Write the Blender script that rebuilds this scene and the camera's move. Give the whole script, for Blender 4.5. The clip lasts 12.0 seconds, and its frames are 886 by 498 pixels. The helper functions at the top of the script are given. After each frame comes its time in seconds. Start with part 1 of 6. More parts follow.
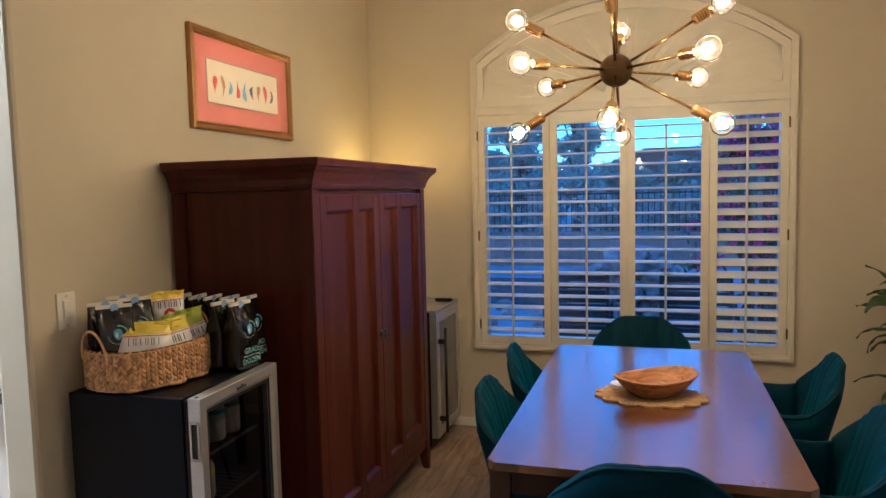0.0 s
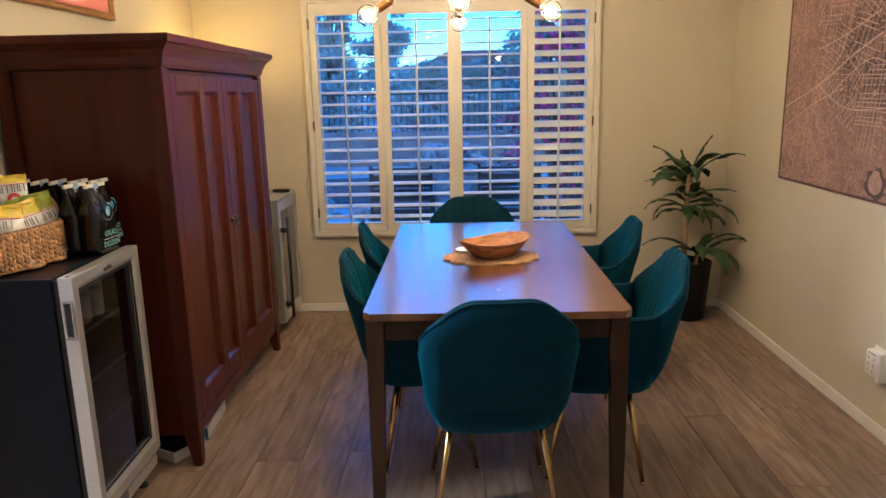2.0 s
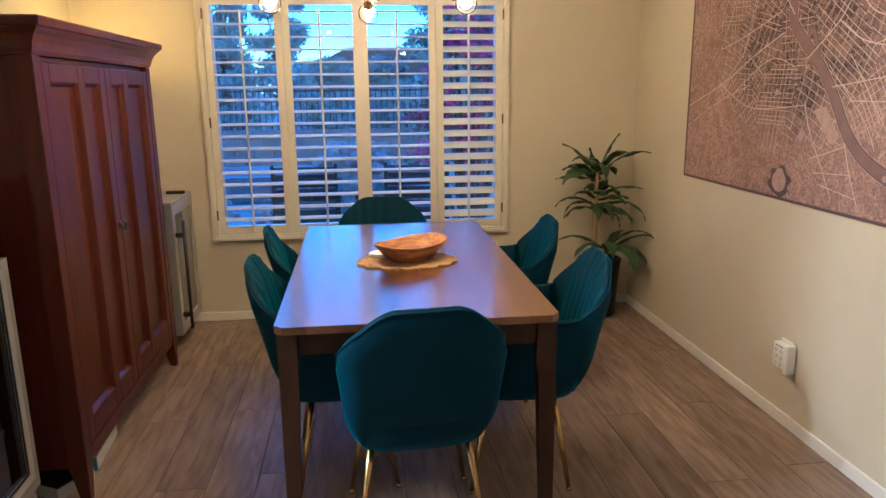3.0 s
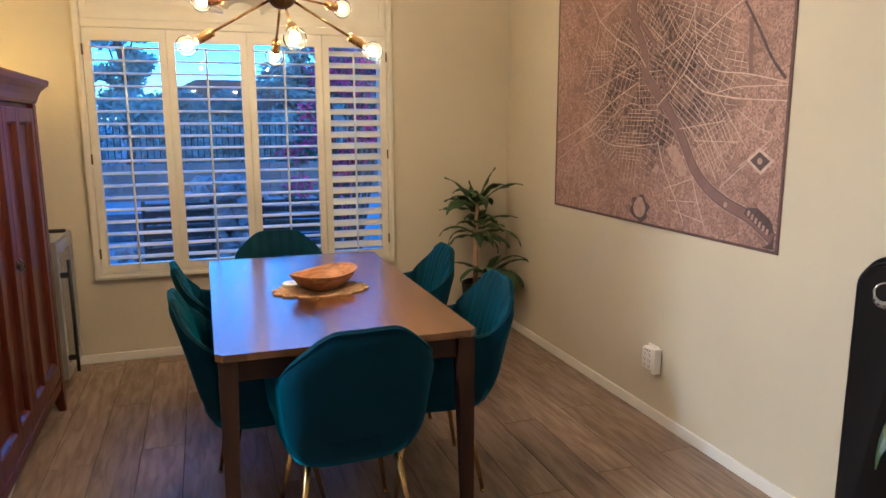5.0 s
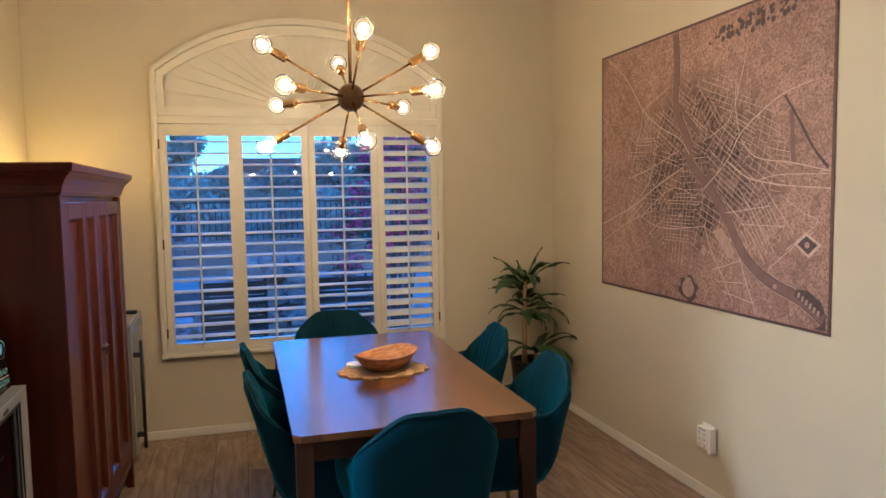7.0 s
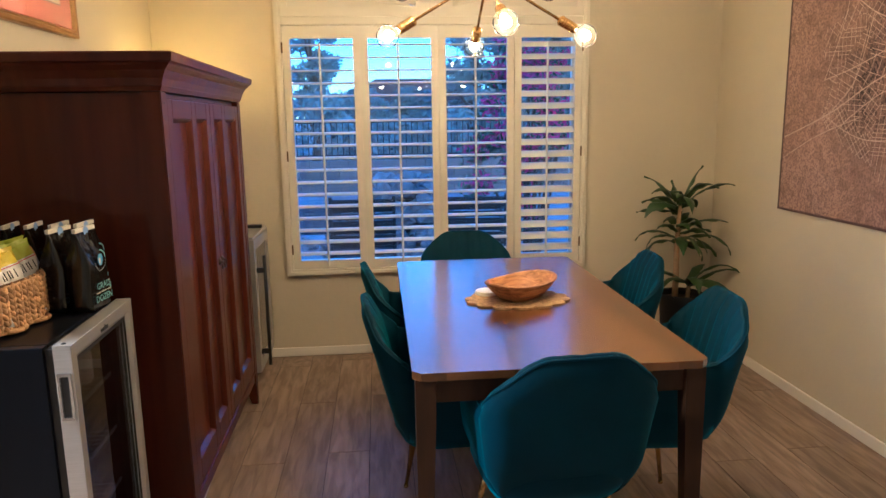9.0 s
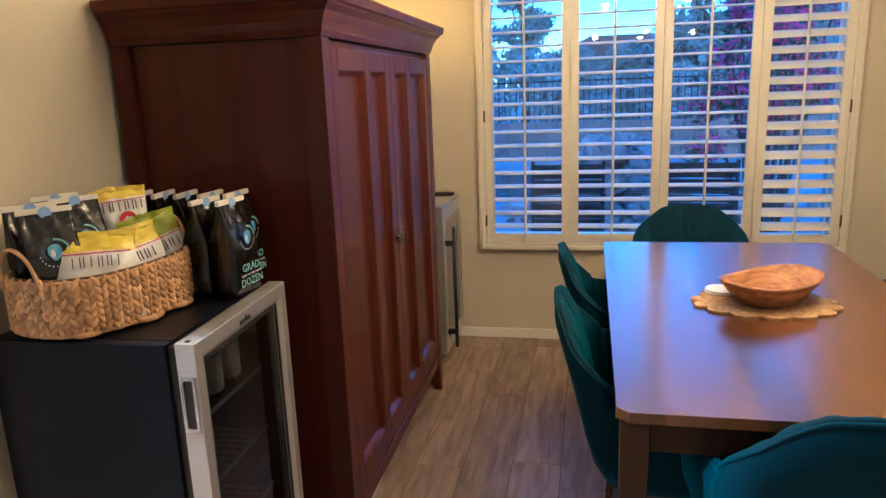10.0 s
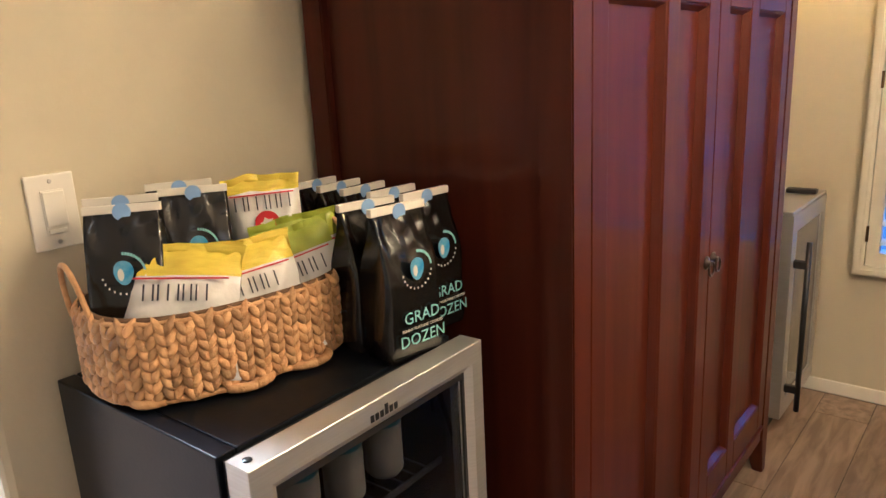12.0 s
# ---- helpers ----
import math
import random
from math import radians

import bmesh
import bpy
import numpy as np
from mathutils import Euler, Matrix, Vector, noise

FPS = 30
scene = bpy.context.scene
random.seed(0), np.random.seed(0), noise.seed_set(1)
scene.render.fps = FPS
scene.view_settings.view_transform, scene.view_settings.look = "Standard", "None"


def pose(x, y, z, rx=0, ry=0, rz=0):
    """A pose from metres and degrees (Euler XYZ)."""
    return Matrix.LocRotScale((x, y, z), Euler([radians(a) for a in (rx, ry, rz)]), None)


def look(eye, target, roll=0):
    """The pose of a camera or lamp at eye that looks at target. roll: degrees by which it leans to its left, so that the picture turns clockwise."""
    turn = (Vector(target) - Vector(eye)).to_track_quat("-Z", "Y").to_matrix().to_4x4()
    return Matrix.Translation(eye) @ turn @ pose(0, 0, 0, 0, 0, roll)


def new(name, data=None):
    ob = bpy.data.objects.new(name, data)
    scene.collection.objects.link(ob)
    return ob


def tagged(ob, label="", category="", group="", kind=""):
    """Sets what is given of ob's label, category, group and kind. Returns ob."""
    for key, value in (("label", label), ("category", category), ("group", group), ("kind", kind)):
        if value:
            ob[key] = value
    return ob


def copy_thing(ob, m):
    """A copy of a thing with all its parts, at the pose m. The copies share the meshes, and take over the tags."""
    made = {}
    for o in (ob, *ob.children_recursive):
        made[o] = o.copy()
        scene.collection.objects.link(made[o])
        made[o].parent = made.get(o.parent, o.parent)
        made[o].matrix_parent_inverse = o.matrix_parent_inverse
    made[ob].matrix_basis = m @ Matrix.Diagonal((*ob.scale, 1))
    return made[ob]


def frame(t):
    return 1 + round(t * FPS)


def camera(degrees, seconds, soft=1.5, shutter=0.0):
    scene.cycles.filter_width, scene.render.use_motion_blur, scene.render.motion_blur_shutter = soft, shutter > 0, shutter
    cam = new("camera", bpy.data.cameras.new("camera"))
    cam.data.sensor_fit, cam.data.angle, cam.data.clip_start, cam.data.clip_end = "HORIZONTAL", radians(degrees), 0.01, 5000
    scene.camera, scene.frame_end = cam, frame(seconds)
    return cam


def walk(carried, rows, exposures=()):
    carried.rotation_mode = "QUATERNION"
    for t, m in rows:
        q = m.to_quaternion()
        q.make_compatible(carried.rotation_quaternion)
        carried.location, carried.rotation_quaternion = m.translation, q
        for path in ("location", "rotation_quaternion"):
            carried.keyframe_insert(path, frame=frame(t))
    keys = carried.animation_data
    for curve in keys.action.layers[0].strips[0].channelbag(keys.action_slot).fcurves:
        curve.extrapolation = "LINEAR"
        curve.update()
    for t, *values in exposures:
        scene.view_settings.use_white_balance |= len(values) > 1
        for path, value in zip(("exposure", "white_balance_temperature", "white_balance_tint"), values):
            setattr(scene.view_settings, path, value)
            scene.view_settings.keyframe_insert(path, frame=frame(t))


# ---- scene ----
cam = camera(64.6, 12.0)
PATH = [
    (0, (-0.038, 0.72, 1.513), (-0.623, 2.626, 1.354), -1.3),
    (0.5, (-0.008, 0.665, 1.472), (-0.531, 2.581, 1.242), -1.3),
    (1, (-0.045, 0.605, 1.445), (-0.453, 2.536, 1.122), -1.8),
    (1.5, (-0.125, 0.538, 1.433), (-0.352, 2.485, 1.035), -1.9),
    (2, (-0.186, 0.487, 1.429), (-0.237, 2.438, 0.995), -1.2),
    (2.5, (-0.204, 0.531, 1.417), (-0.096, 2.478, 0.973), -0.4),
    (3, (-0.234, 0.632, 1.418), (-0.008, 2.569, 0.975), -0.6),
    (3.5, (-0.364, 0.654, 1.412), (0.006, 2.569, 0.97), -1.5),
    (3.7, (-0.457, 0.672, 1.408), (-0.001, 2.569, 0.966), -1.4),
    (5.3, (-0.5, 0.39, 1.464), (0.134, 2.257, 1.133), -0.3),
    (5.5, (-0.49, 0.351, 1.477), (0.114, 2.232, 1.164), -0.3),
    (6, (-0.517, 0.305, 1.504), (0.034, 2.212, 1.258), -0.7),
    (6.5, (-0.588, 0.319, 1.523), (-0.047, 2.237, 1.354), -0.9),
    (6.7, (-0.624, 0.333, 1.524), (-0.078, 2.251, 1.37), -1.0),
    (8.3, (-0.64, 0.53, 1.476), (-0.16, 2.456, 1.231), 0.0),
    (8.5, (-0.612, 0.592, 1.467), (-0.218, 2.533, 1.187), -0.0),
    (9, (-0.577, 0.764, 1.438), (-0.402, 2.723, 1.076), -0.9),
    (9.5, (-0.568, 1.033, 1.415), (-0.662, 2.986, 0.992), -2.0),
    (10, (-0.561, 1.263, 1.4), (-0.969, 3.169, 0.95), -2.2),
    (10.5, (-0.55, 1.482, 1.395), (-1.231, 3.306, 0.935), -2.0),
    (11, (-0.61, 1.678, 1.374), (-1.477, 3.421, 0.914), -2.7),
    (11.5, (-0.693, 1.856, 1.369), (-1.72, 3.502, 0.883), -2.6),
    (12, (-0.693, 2.046, 1.35), (-1.942, 3.528, 0.854), -2.9),
]
walk(cam, [(t, look(eye, target, roll)) for t, eye, target, roll in PATH], [(0, 2.1, 4250, 8), (1, 2.44, 4250, 8), (2, 2.70, 4250, 8), (3, 2.70, 4250, 8), (5.5, 2.48, 4250, 8), (6.5, 2.35, 4250, 8), (8.5, 2.42, 4300, 8), (9, 2.64, 4350, 8), (9.5, 2.78, 4300, 8), (10.5, 2.90, 4250, 8), (12, 3.20, 4250, 8)])

# ---- world and lamps: dusk sky, the sun just behind the house ----
world = bpy.data.worlds.new("dusk_sky")
scene.world = world
world.use_nodes = True
wn = world.node_tree
sky = wn.nodes.new("ShaderNodeTexSky")
sky.sky_type = "NISHITA"
sky.sun_disc = False
sky.sun_elevation = radians(8.0)
sky.sun_rotation = radians(180.0)
sky.altitude = 400.0
sky.ozone_density = 5.0
wn.links.new(sky.outputs["Color"], wn.nodes["Background"].inputs["Color"])
wn.nodes["Background"].inputs["Strength"].default_value = 0.15

BULB_POWER = 90.0
# Strength of the fill lights added to the ceiling out of view.
FILL_POWER = 4.0
GLOW_POWER = 4.0

# ---- building helpers ----


def thing(name, label, category, at=(0, 0, 0), turn=0.0, group="", kind=""):
    ob = new(name)
    ob.empty_display_size = 0.1
    ob.matrix_world = pose(at[0], at[1], at[2], 0, 0, turn)
    return tagged(ob, label, category, group, kind)


def mesh_of(name, bm, material, smooth=False):
    bmesh.ops.recalc_face_normals(bm, faces=bm.faces)
    me = bpy.data.meshes.new(name)
    bm.to_mesh(me)
    bm.free()
    if material:
        me.materials.append(material)
    if smooth:
        me.shade_smooth()
    return me


def part(name, bm, material, parent, label="", smooth=False, kind=""):
    """One mesh object made of bm, under a thing or a part; in the parent's own space."""
    me = bm if isinstance(bm, bpy.types.Mesh) else mesh_of(name, bm, material, smooth)
    ob = new(name, me)
    if parent:
        ob.parent = parent
    return tagged(ob, label, kind=kind)


def single(name, bm, material, label, category, kind="", group="", smooth=False):
    ob = new(name, mesh_of(name, bm, material, smooth))
    return tagged(ob, label, category, group, kind)


def box(x0, x1, y0, y1, z0, z1, bevel=0.0, bm=None, segments=2):
    own = bmesh.new()
    bmesh.ops.create_cube(own, size=1.0)
    for v in own.verts:
        v.co = Vector((x0 + (v.co.x + 0.5) * (x1 - x0), y0 + (v.co.y + 0.5) * (y1 - y0), z0 + (v.co.z + 0.5) * (z1 - z0)))
    if bevel > 0:
        bmesh.ops.bevel(own, geom=own.edges[:], offset=bevel, segments=segments, profile=0.5, affect="EDGES")
    return merge(bm, own)


def merge(bm, own):
    if bm is None:
        return own
    me = bpy.data.meshes.new("joined")
    own.to_mesh(me)
    own.free()
    bm.from_mesh(me)
    bpy.data.meshes.remove(me)
    return bm


def tube(points, radii, sides=10, bm=None, caps=True):
    """A round bar along points, with a radius at each."""
    own = bmesh.new()
    pts = [Vector(p) for p in points]
    if isinstance(radii, (int, float)):
        radii = [radii] * len(pts)
    rings = []
    ref = None
    for i, p in enumerate(pts):
        d = (pts[min(i + 1, len(pts) - 1)] - pts[max(i - 1, 0)]).normalized()
        if ref is None:
            ref = d.orthogonal().normalized()
        u = (ref - d * ref.dot(d)).normalized()
        w = d.cross(u)
        ref = u
        rings.append([own.verts.new(p + (u * math.cos(a) + w * math.sin(a)) * radii[i]) for a in (2 * math.pi * k / sides for k in range(sides))])
    for a, b in zip(rings, rings[1:]):
        for k in range(sides):
            own.faces.new((a[k], a[(k + 1) % sides], b[(k + 1) % sides], b[k]))
    if caps:
        own.faces.new(rings[0][::-1])
        own.faces.new(rings[-1])
    return merge(bm, own)


def lathe(profile, sides=24, bm=None, centre=(0, 0)):
    """A turned form from (radius, height) pairs; ends with a radius of 0 close it."""
    own = bmesh.new()
    rings = []
    for r, z in profile:
        if r <= 1e-6:
            rings.append([own.verts.new((centre[0], centre[1], z))])
        else:
            rings.append([own.verts.new((centre[0] + r * math.cos(2 * math.pi * k / sides), centre[1] + r * math.sin(2 * math.pi * k / sides), z)) for k in range(sides)])
    for a, b in zip(rings, rings[1:]):
        for k in range(sides):
            n = (k + 1) % sides
            if len(a) == 1 and len(b) == 1:
                continue
            if len(a) == 1:
                own.faces.new((a[0], b[n], b[k]))
            elif len(b) == 1:
                own.faces.new((a[k], a[n], b[0]))
            else:
                own.faces.new((a[k], a[n], b[n], b[k]))
    return merge(bm, own)


def prism(outline, depth, bm=None, axis="y", at=0.0, bevel=0.0):
    """A plate: an outline of (a, b) pairs pushed out by depth. axis y: a is x, b is z; axis x: a is y, b is z; axis z: a is x, b is y."""
    own = bmesh.new()

    def put(a, b, d):
        return {"y": (a, d, b), "x": (d, a, b), "z": (a, b, d)}[axis]

    lo = [own.verts.new(put(a, b, at)) for a, b in outline]
    hi = [own.verts.new(put(a, b, at + depth)) for a, b in outline]
    n = len(outline)
    own.faces.new(lo)
    own.faces.new(hi[::-1])
    for i in range(n):
        own.faces.new((lo[i], hi[i], hi[(i + 1) % n], lo[(i + 1) % n]))
    if bevel > 0:
        bmesh.ops.recalc_face_normals(own, faces=own.faces)
        bmesh.ops.bevel(own, geom=own.edges[:], offset=bevel, segments=2, profile=0.5, affect="EDGES")
    return merge(bm, own)


def ring_plate(outer, inner, depth, axis="y", at=0.0, bm=None):
    """A frame between two outlines with as many corners each."""
    own = bmesh.new()

    def put(p, d):
        a, b = p
        return {"y": (a, d, b), "x": (d, a, b), "z": (a, b, d)}[axis]

    n = len(outer)
    v = [[own.verts.new(put(p, d)) for p in line] for d in (at, at + depth) for line in (outer, inner)]
    for i in range(n):
        j = (i + 1) % n
        own.faces.new((v[0][i], v[0][j], v[1][j], v[1][i]))
        own.faces.new((v[2][i], v[3][i], v[3][j], v[2][j]))
        own.faces.new((v[0][i], v[2][i], v[2][j], v[0][j]))
        own.faces.new((v[1][i], v[1][j], v[3][j], v[3][i]))
    return merge(bm, own)


def rect(x0, x1, z0, z1):
    return [(x0, z0), (x1, z0), (x1, z1), (x0, z1)]


def grid_mesh(rows, bm=None, close_u=False):
    """A skin over rows of points."""
    own = bmesh.new()
    vs = [[own.verts.new(p) for p in row] for row in rows]
    n = len(rows[0])
    for a, b in zip(vs, vs[1:]):
        for k in range(n if close_u else n - 1):
            own.faces.new((a[k], a[(k + 1) % n], b[(k + 1) % n], b[k]))
    return merge(bm, own)


def writing(text, size, depth=0.0006, align="CENTER"):
    """A bmesh of flat letters in the xy plane, by the built-in font."""
    cu = bpy.data.curves.new("letters", "FONT")
    cu.body, cu.size, cu.extrude, cu.align_x, cu.align_y = text, size, depth, align, "CENTER"
    cu.resolution_u = 2
    ob = bpy.data.objects.new("letters", cu)
    scene.collection.objects.link(ob)
    bpy.context.view_layer.update()
    me = ob.to_mesh()
    bm = bmesh.new()
    bm.from_mesh(me)
    ob.to_mesh_clear()
    bpy.data.objects.remove(ob)
    bpy.data.curves.remove(cu)
    return bm


# ---- materials ----


def material(name, base, rough=0.5, metal=0.0, second=None, scale=6.0, stretch=(1, 1, 1), mix=0.5, bump=0.0, bump_scale=60.0,
             rough_var=0.0, random_value=0.0, coat=0.0, sheen=0.0, detail=6.0, distortion=0.0, specular=0.5, island=0.0, coat_rough=0.12, sheen_tint=None):
    m = bpy.data.materials.new(name)
    m.use_nodes = True
    nt = m.node_tree
    b = nt.nodes["Principled BSDF"]
    b.inputs["Roughness"].default_value = rough
    b.inputs["Metallic"].default_value = metal
    b.inputs["Specular IOR Level"].default_value = specular
    b.inputs["Coat Weight"].default_value = coat
    b.inputs["Coat Roughness"].default_value = coat_rough
    if sheen:
        b.inputs["Sheen Weight"].default_value = sheen
        b.inputs["Sheen Roughness"].default_value = 0.35
        b.inputs["Sheen Tint"].default_value = (*(sheen_tint or second or (1, 1, 1)), 1)
    co = nt.nodes.new("ShaderNodeTexCoord")
    mp = nt.nodes.new("ShaderNodeMapping")
    mp.inputs["Scale"].default_value = stretch
    nt.links.new(co.outputs["Object"], mp.inputs["Vector"])
    no = nt.nodes.new("ShaderNodeTexNoise")
    no.inputs["Scale"].default_value = scale
    no.inputs["Detail"].default_value = detail
    no.inputs["Distortion"].default_value = distortion
    nt.links.new(mp.outputs["Vector"], no.inputs["Vector"])
    out = None
    mx = nt.nodes.new("ShaderNodeMix")
    mx.data_type = "RGBA"
    mx.inputs["A"].default_value = (*base, 1)
    mx.inputs["B"].default_value = (*(second or [c * 0.8 for c in base]), 1)
    rp = nt.nodes.new("ShaderNodeMapRange")
    rp.inputs["From Min"].default_value = 0.35
    rp.inputs["From Max"].default_value = 0.65
    rp.inputs["To Max"].default_value = mix
    nt.links.new(no.outputs["Fac"], rp.inputs["Value"])
    nt.links.new(rp.outputs["Result"], mx.inputs["Factor"])
    out = mx.outputs["Result"]
    if random_value or island:
        if random_value:
            src = nt.nodes.new("ShaderNodeObjectInfo").outputs["Random"]
        else:
            src = nt.nodes.new("ShaderNodeNewGeometry").outputs["Random Per Island"]
        amount = random_value or island
        hs = nt.nodes.new("ShaderNodeHueSaturation")
        rr = nt.nodes.new("ShaderNodeMapRange")
        rr.inputs["To Min"].default_value = 1.0 - amount
        rr.inputs["To Max"].default_value = 1.0 + amount
        nt.links.new(src, rr.inputs["Value"])
        nt.links.new(rr.outputs["Result"], hs.inputs["Value"])
        nt.links.new(out, hs.inputs["Color"])
        out = hs.outputs["Color"]
        sh = nt.nodes.new("ShaderNodeVectorMath")
        sh.operation = "ADD"
        nt.links.new(co.outputs["Object"], sh.inputs[0])
        ms = nt.nodes.new("ShaderNodeMath")
        ms.operation = "MULTIPLY"
        ms.inputs[1].default_value = 37.0
        nt.links.new(src, ms.inputs[0])
        nt.links.new(ms.outputs["Value"], sh.inputs[1])
        nt.links.new(sh.outputs["Vector"], mp.inputs["Vector"])
    nt.links.new(out, b.inputs["Base Color"])
    if rough_var:
        rv = nt.nodes.new("ShaderNodeMapRange")
        rv.inputs["To Min"].default_value = max(0.02, rough - rough_var)
        rv.inputs["To Max"].default_value = rough + rough_var
        nt.links.new(no.outputs["Fac"], rv.inputs["Value"])
        nt.links.new(rv.outputs["Result"], b.inputs["Roughness"])
    if bump:
        nb = nt.nodes.new("ShaderNodeTexNoise")
        nb.inputs["Scale"].default_value = bump_scale
        nb.inputs["Detail"].default_value = 4.0
        nt.links.new(mp.outputs["Vector"], nb.inputs["Vector"])
        bu = nt.nodes.new("ShaderNodeBump")
        bu.inputs["Strength"].default_value = bump
        bu.inputs["Distance"].default_value = 0.004
        nt.links.new(nb.outputs["Fac"], bu.inputs["Height"])
        nt.links.new(bu.outputs["Normal"], b.inputs["Normal"])
    return m


def glass(name, tint=(1, 1, 1), rough=0.0, ior=1.45):
    m = bpy.data.materials.new(name)
    m.use_nodes = True
    b = m.node_tree.nodes["Principled BSDF"]
    b.inputs["Base Color"].default_value = (*tint, 1)
    b.inputs["Transmission Weight"].default_value = 1.0
    b.inputs["Roughness"].default_value = rough
    b.inputs["IOR"].default_value = ior
    return m


def bulb_glass(name):
    """Thin clear glass with a faint haze."""
    m = bpy.data.materials.new(name)
    m.use_nodes = True
    nt = m.node_tree
    nt.nodes.remove(nt.nodes["Principled BSDF"])
    clear = nt.nodes.new("ShaderNodeBsdfTransparent")
    haze = nt.nodes.new("ShaderNodeBsdfTranslucent")
    gloss = nt.nodes.new("ShaderNodeBsdfGlossy")
    gloss.inputs["Roughness"].default_value = 0.05
    body = nt.nodes.new("ShaderNodeMixShader")
    body.inputs["Fac"].default_value = 0.010
    rim = nt.nodes.new("ShaderNodeMixShader")
    fr = nt.nodes.new("ShaderNodeFresnel")
    fr.inputs["IOR"].default_value = 1.12
    nt.links.new(clear.outputs["BSDF"], body.inputs[1])
    nt.links.new(haze.outputs["BSDF"], body.inputs[2])
    nt.links.new(fr.outputs["Fac"], rim.inputs["Fac"])
    nt.links.new(body.outputs["Shader"], rim.inputs[1])
    nt.links.new(gloss.outputs["BSDF"], rim.inputs[2])
    nt.links.new(rim.outputs["Shader"], nt.nodes["Material Output"].inputs["Surface"])
    return m


def glowing(name, colour, strength):
    m = bpy.data.materials.new(name)
    m.use_nodes = True
    b = m.node_tree.nodes["Principled BSDF"]
    b.inputs["Base Color"].default_value = (*colour, 1)
    b.inputs["Emission Color"].default_value = (*colour, 1)
    b.inputs["Emission Strength"].default_value = strength
    return m


M_WALL = material("wall_paint", (0.59, 0.53, 0.385), 0.75, second=(0.54, 0.48, 0.345), scale=1.3, mix=0.6, bump=0.25, bump_scale=34.0, rough_var=0.08)
M_CEIL = material("ceiling_paint", (0.74, 0.70, 0.62), 0.9, second=(0.70, 0.66, 0.58), scale=2.0, bump=0.2, bump_scale=50.0)
M_TRIM = material("trim_paint", (0.78, 0.74, 0.66), 0.4, second=(0.72, 0.68, 0.60), scale=5.0, bump=0.05, bump_scale=80.0)
M_SHUT = material("shutter_paint", (0.72, 0.68, 0.555), 0.38, second=(0.67, 0.625, 0.515), scale=9.0, stretch=(1, 1, 3), bump=0.05, bump_scale=90.0)
M_FLOOR = material("floor_plank", (0.335, 0.240, 0.166), 0.42, second=(0.175, 0.123, 0.085), scale=4.5, stretch=(7, 0.9, 1), mix=0.9, bump=0.10, bump_scale=14.0, rough_var=0.10, random_value=0.16, distortion=0.6)
M_JOINT = material("floor_joint", (0.05, 0.04, 0.034), 0.8)
M_GLASS = glass("window_glass", (0.93, 0.96, 1.0))
M_CHERRY = material("cherry_wood", (0.082, 0.0165, 0.0055), 0.42, second=(0.036, 0.0074, 0.0030), scale=2.2, stretch=(9, 9, 0.6), mix=0.55, bump=0.012, bump_scale=12.0, coat=0.29, coat_rough=0.06, distortion=0.5, specular=0.10)
M_WALNUT = material("walnut_top", (0.108, 0.044, 0.011), 0.25, second=(0.046, 0.019, 0.0055), scale=2.5, stretch=(6, 0.4, 6), mix=0.40, detail=3.0, random_value=0.62, distortion=0.0, specular=0.6, coat=0.28, coat_rough=0.16)
M_WALNUT_LEG = material("walnut_leg", (0.040, 0.017, 0.007), 0.40, second=(0.022, 0.010, 0.0045), scale=3.0, stretch=(9, 9, 0.8), mix=0.8, bump=0.05, bump_scale=16.0, specular=0.22)
M_VELVET = material("teal_velvet", (0.0015, 0.020, 0.037), 0.70, second=(0.003, 0.039, 0.070), scale=3.0, mix=0.6, bump=0.10, bump_scale=180.0, sheen=0.75, specular=0.12, sheen_tint=(0.02, 0.23, 0.33))
M_GOLD = material("brass", (0.60, 0.41, 0.14), 0.24, 1.0, second=(0.55, 0.34, 0.10), scale=12.0, rough_var=0.06)
M_BRONZE = material("antique_brass", (0.17, 0.105, 0.045), 0.34, 1.0, second=(0.10, 0.06, 0.028), scale=14.0, rough_var=0.1)
M_PULL = material("dark_bronze_pull", (0.075, 0.055, 0.045), 0.42, 0.8)
M_BLACK = material("black_enamel", (0.005, 0.0065, 0.010), 0.30, second=(0.007, 0.009, 0.013), scale=8.0, bump=0.03, bump_scale=160.0, specular=0.11)
M_STEEL = material("brushed_steel", (0.52, 0.505, 0.48), 0.44, 0.75, second=(0.62, 0.61, 0.60), scale=10.0, stretch=(1, 1, 30), bump=0.02, bump_scale=40.0)
M_DARK = material("dark_plastic", (0.012, 0.012, 0.013), 0.45, second=(0.02, 0.02, 0.021), scale=20.0)
M_WHITE = material("white_plastic", (0.80, 0.77, 0.70), 0.35, second=(0.76, 0.73, 0.66), scale=8.0)
M_STONE = material("garden_stone", (0.37, 0.34, 0.32), 0.85, second=(0.15, 0.135, 0.12), scale=5.0, mix=0.9, bump=0.6, bump_scale=14.0, random_value=0.3)
M_SAND = material("yard_ground", (0.34, 0.35, 0.37), 0.9, second=(0.20, 0.20, 0.21), scale=1.6, mix=0.9, bump=0.5, bump_scale=25.0)
M_BLOCK = material("garden_wall_block", (0.17, 0.13, 0.115), 0.85, second=(0.12, 0.095, 0.085), scale=4.0, bump=0.4, bump_scale=30.0, random_value=0.15)
M_IRON = material("dark_iron", (0.02, 0.02, 0.022), 0.5, 0.4)
M_LEAF = material("leaf_green", (0.020, 0.050, 0.014), 0.40, second=(0.042, 0.090, 0.022), scale=9.0, mix=0.9, bump=0.1, bump_scale=30.0)
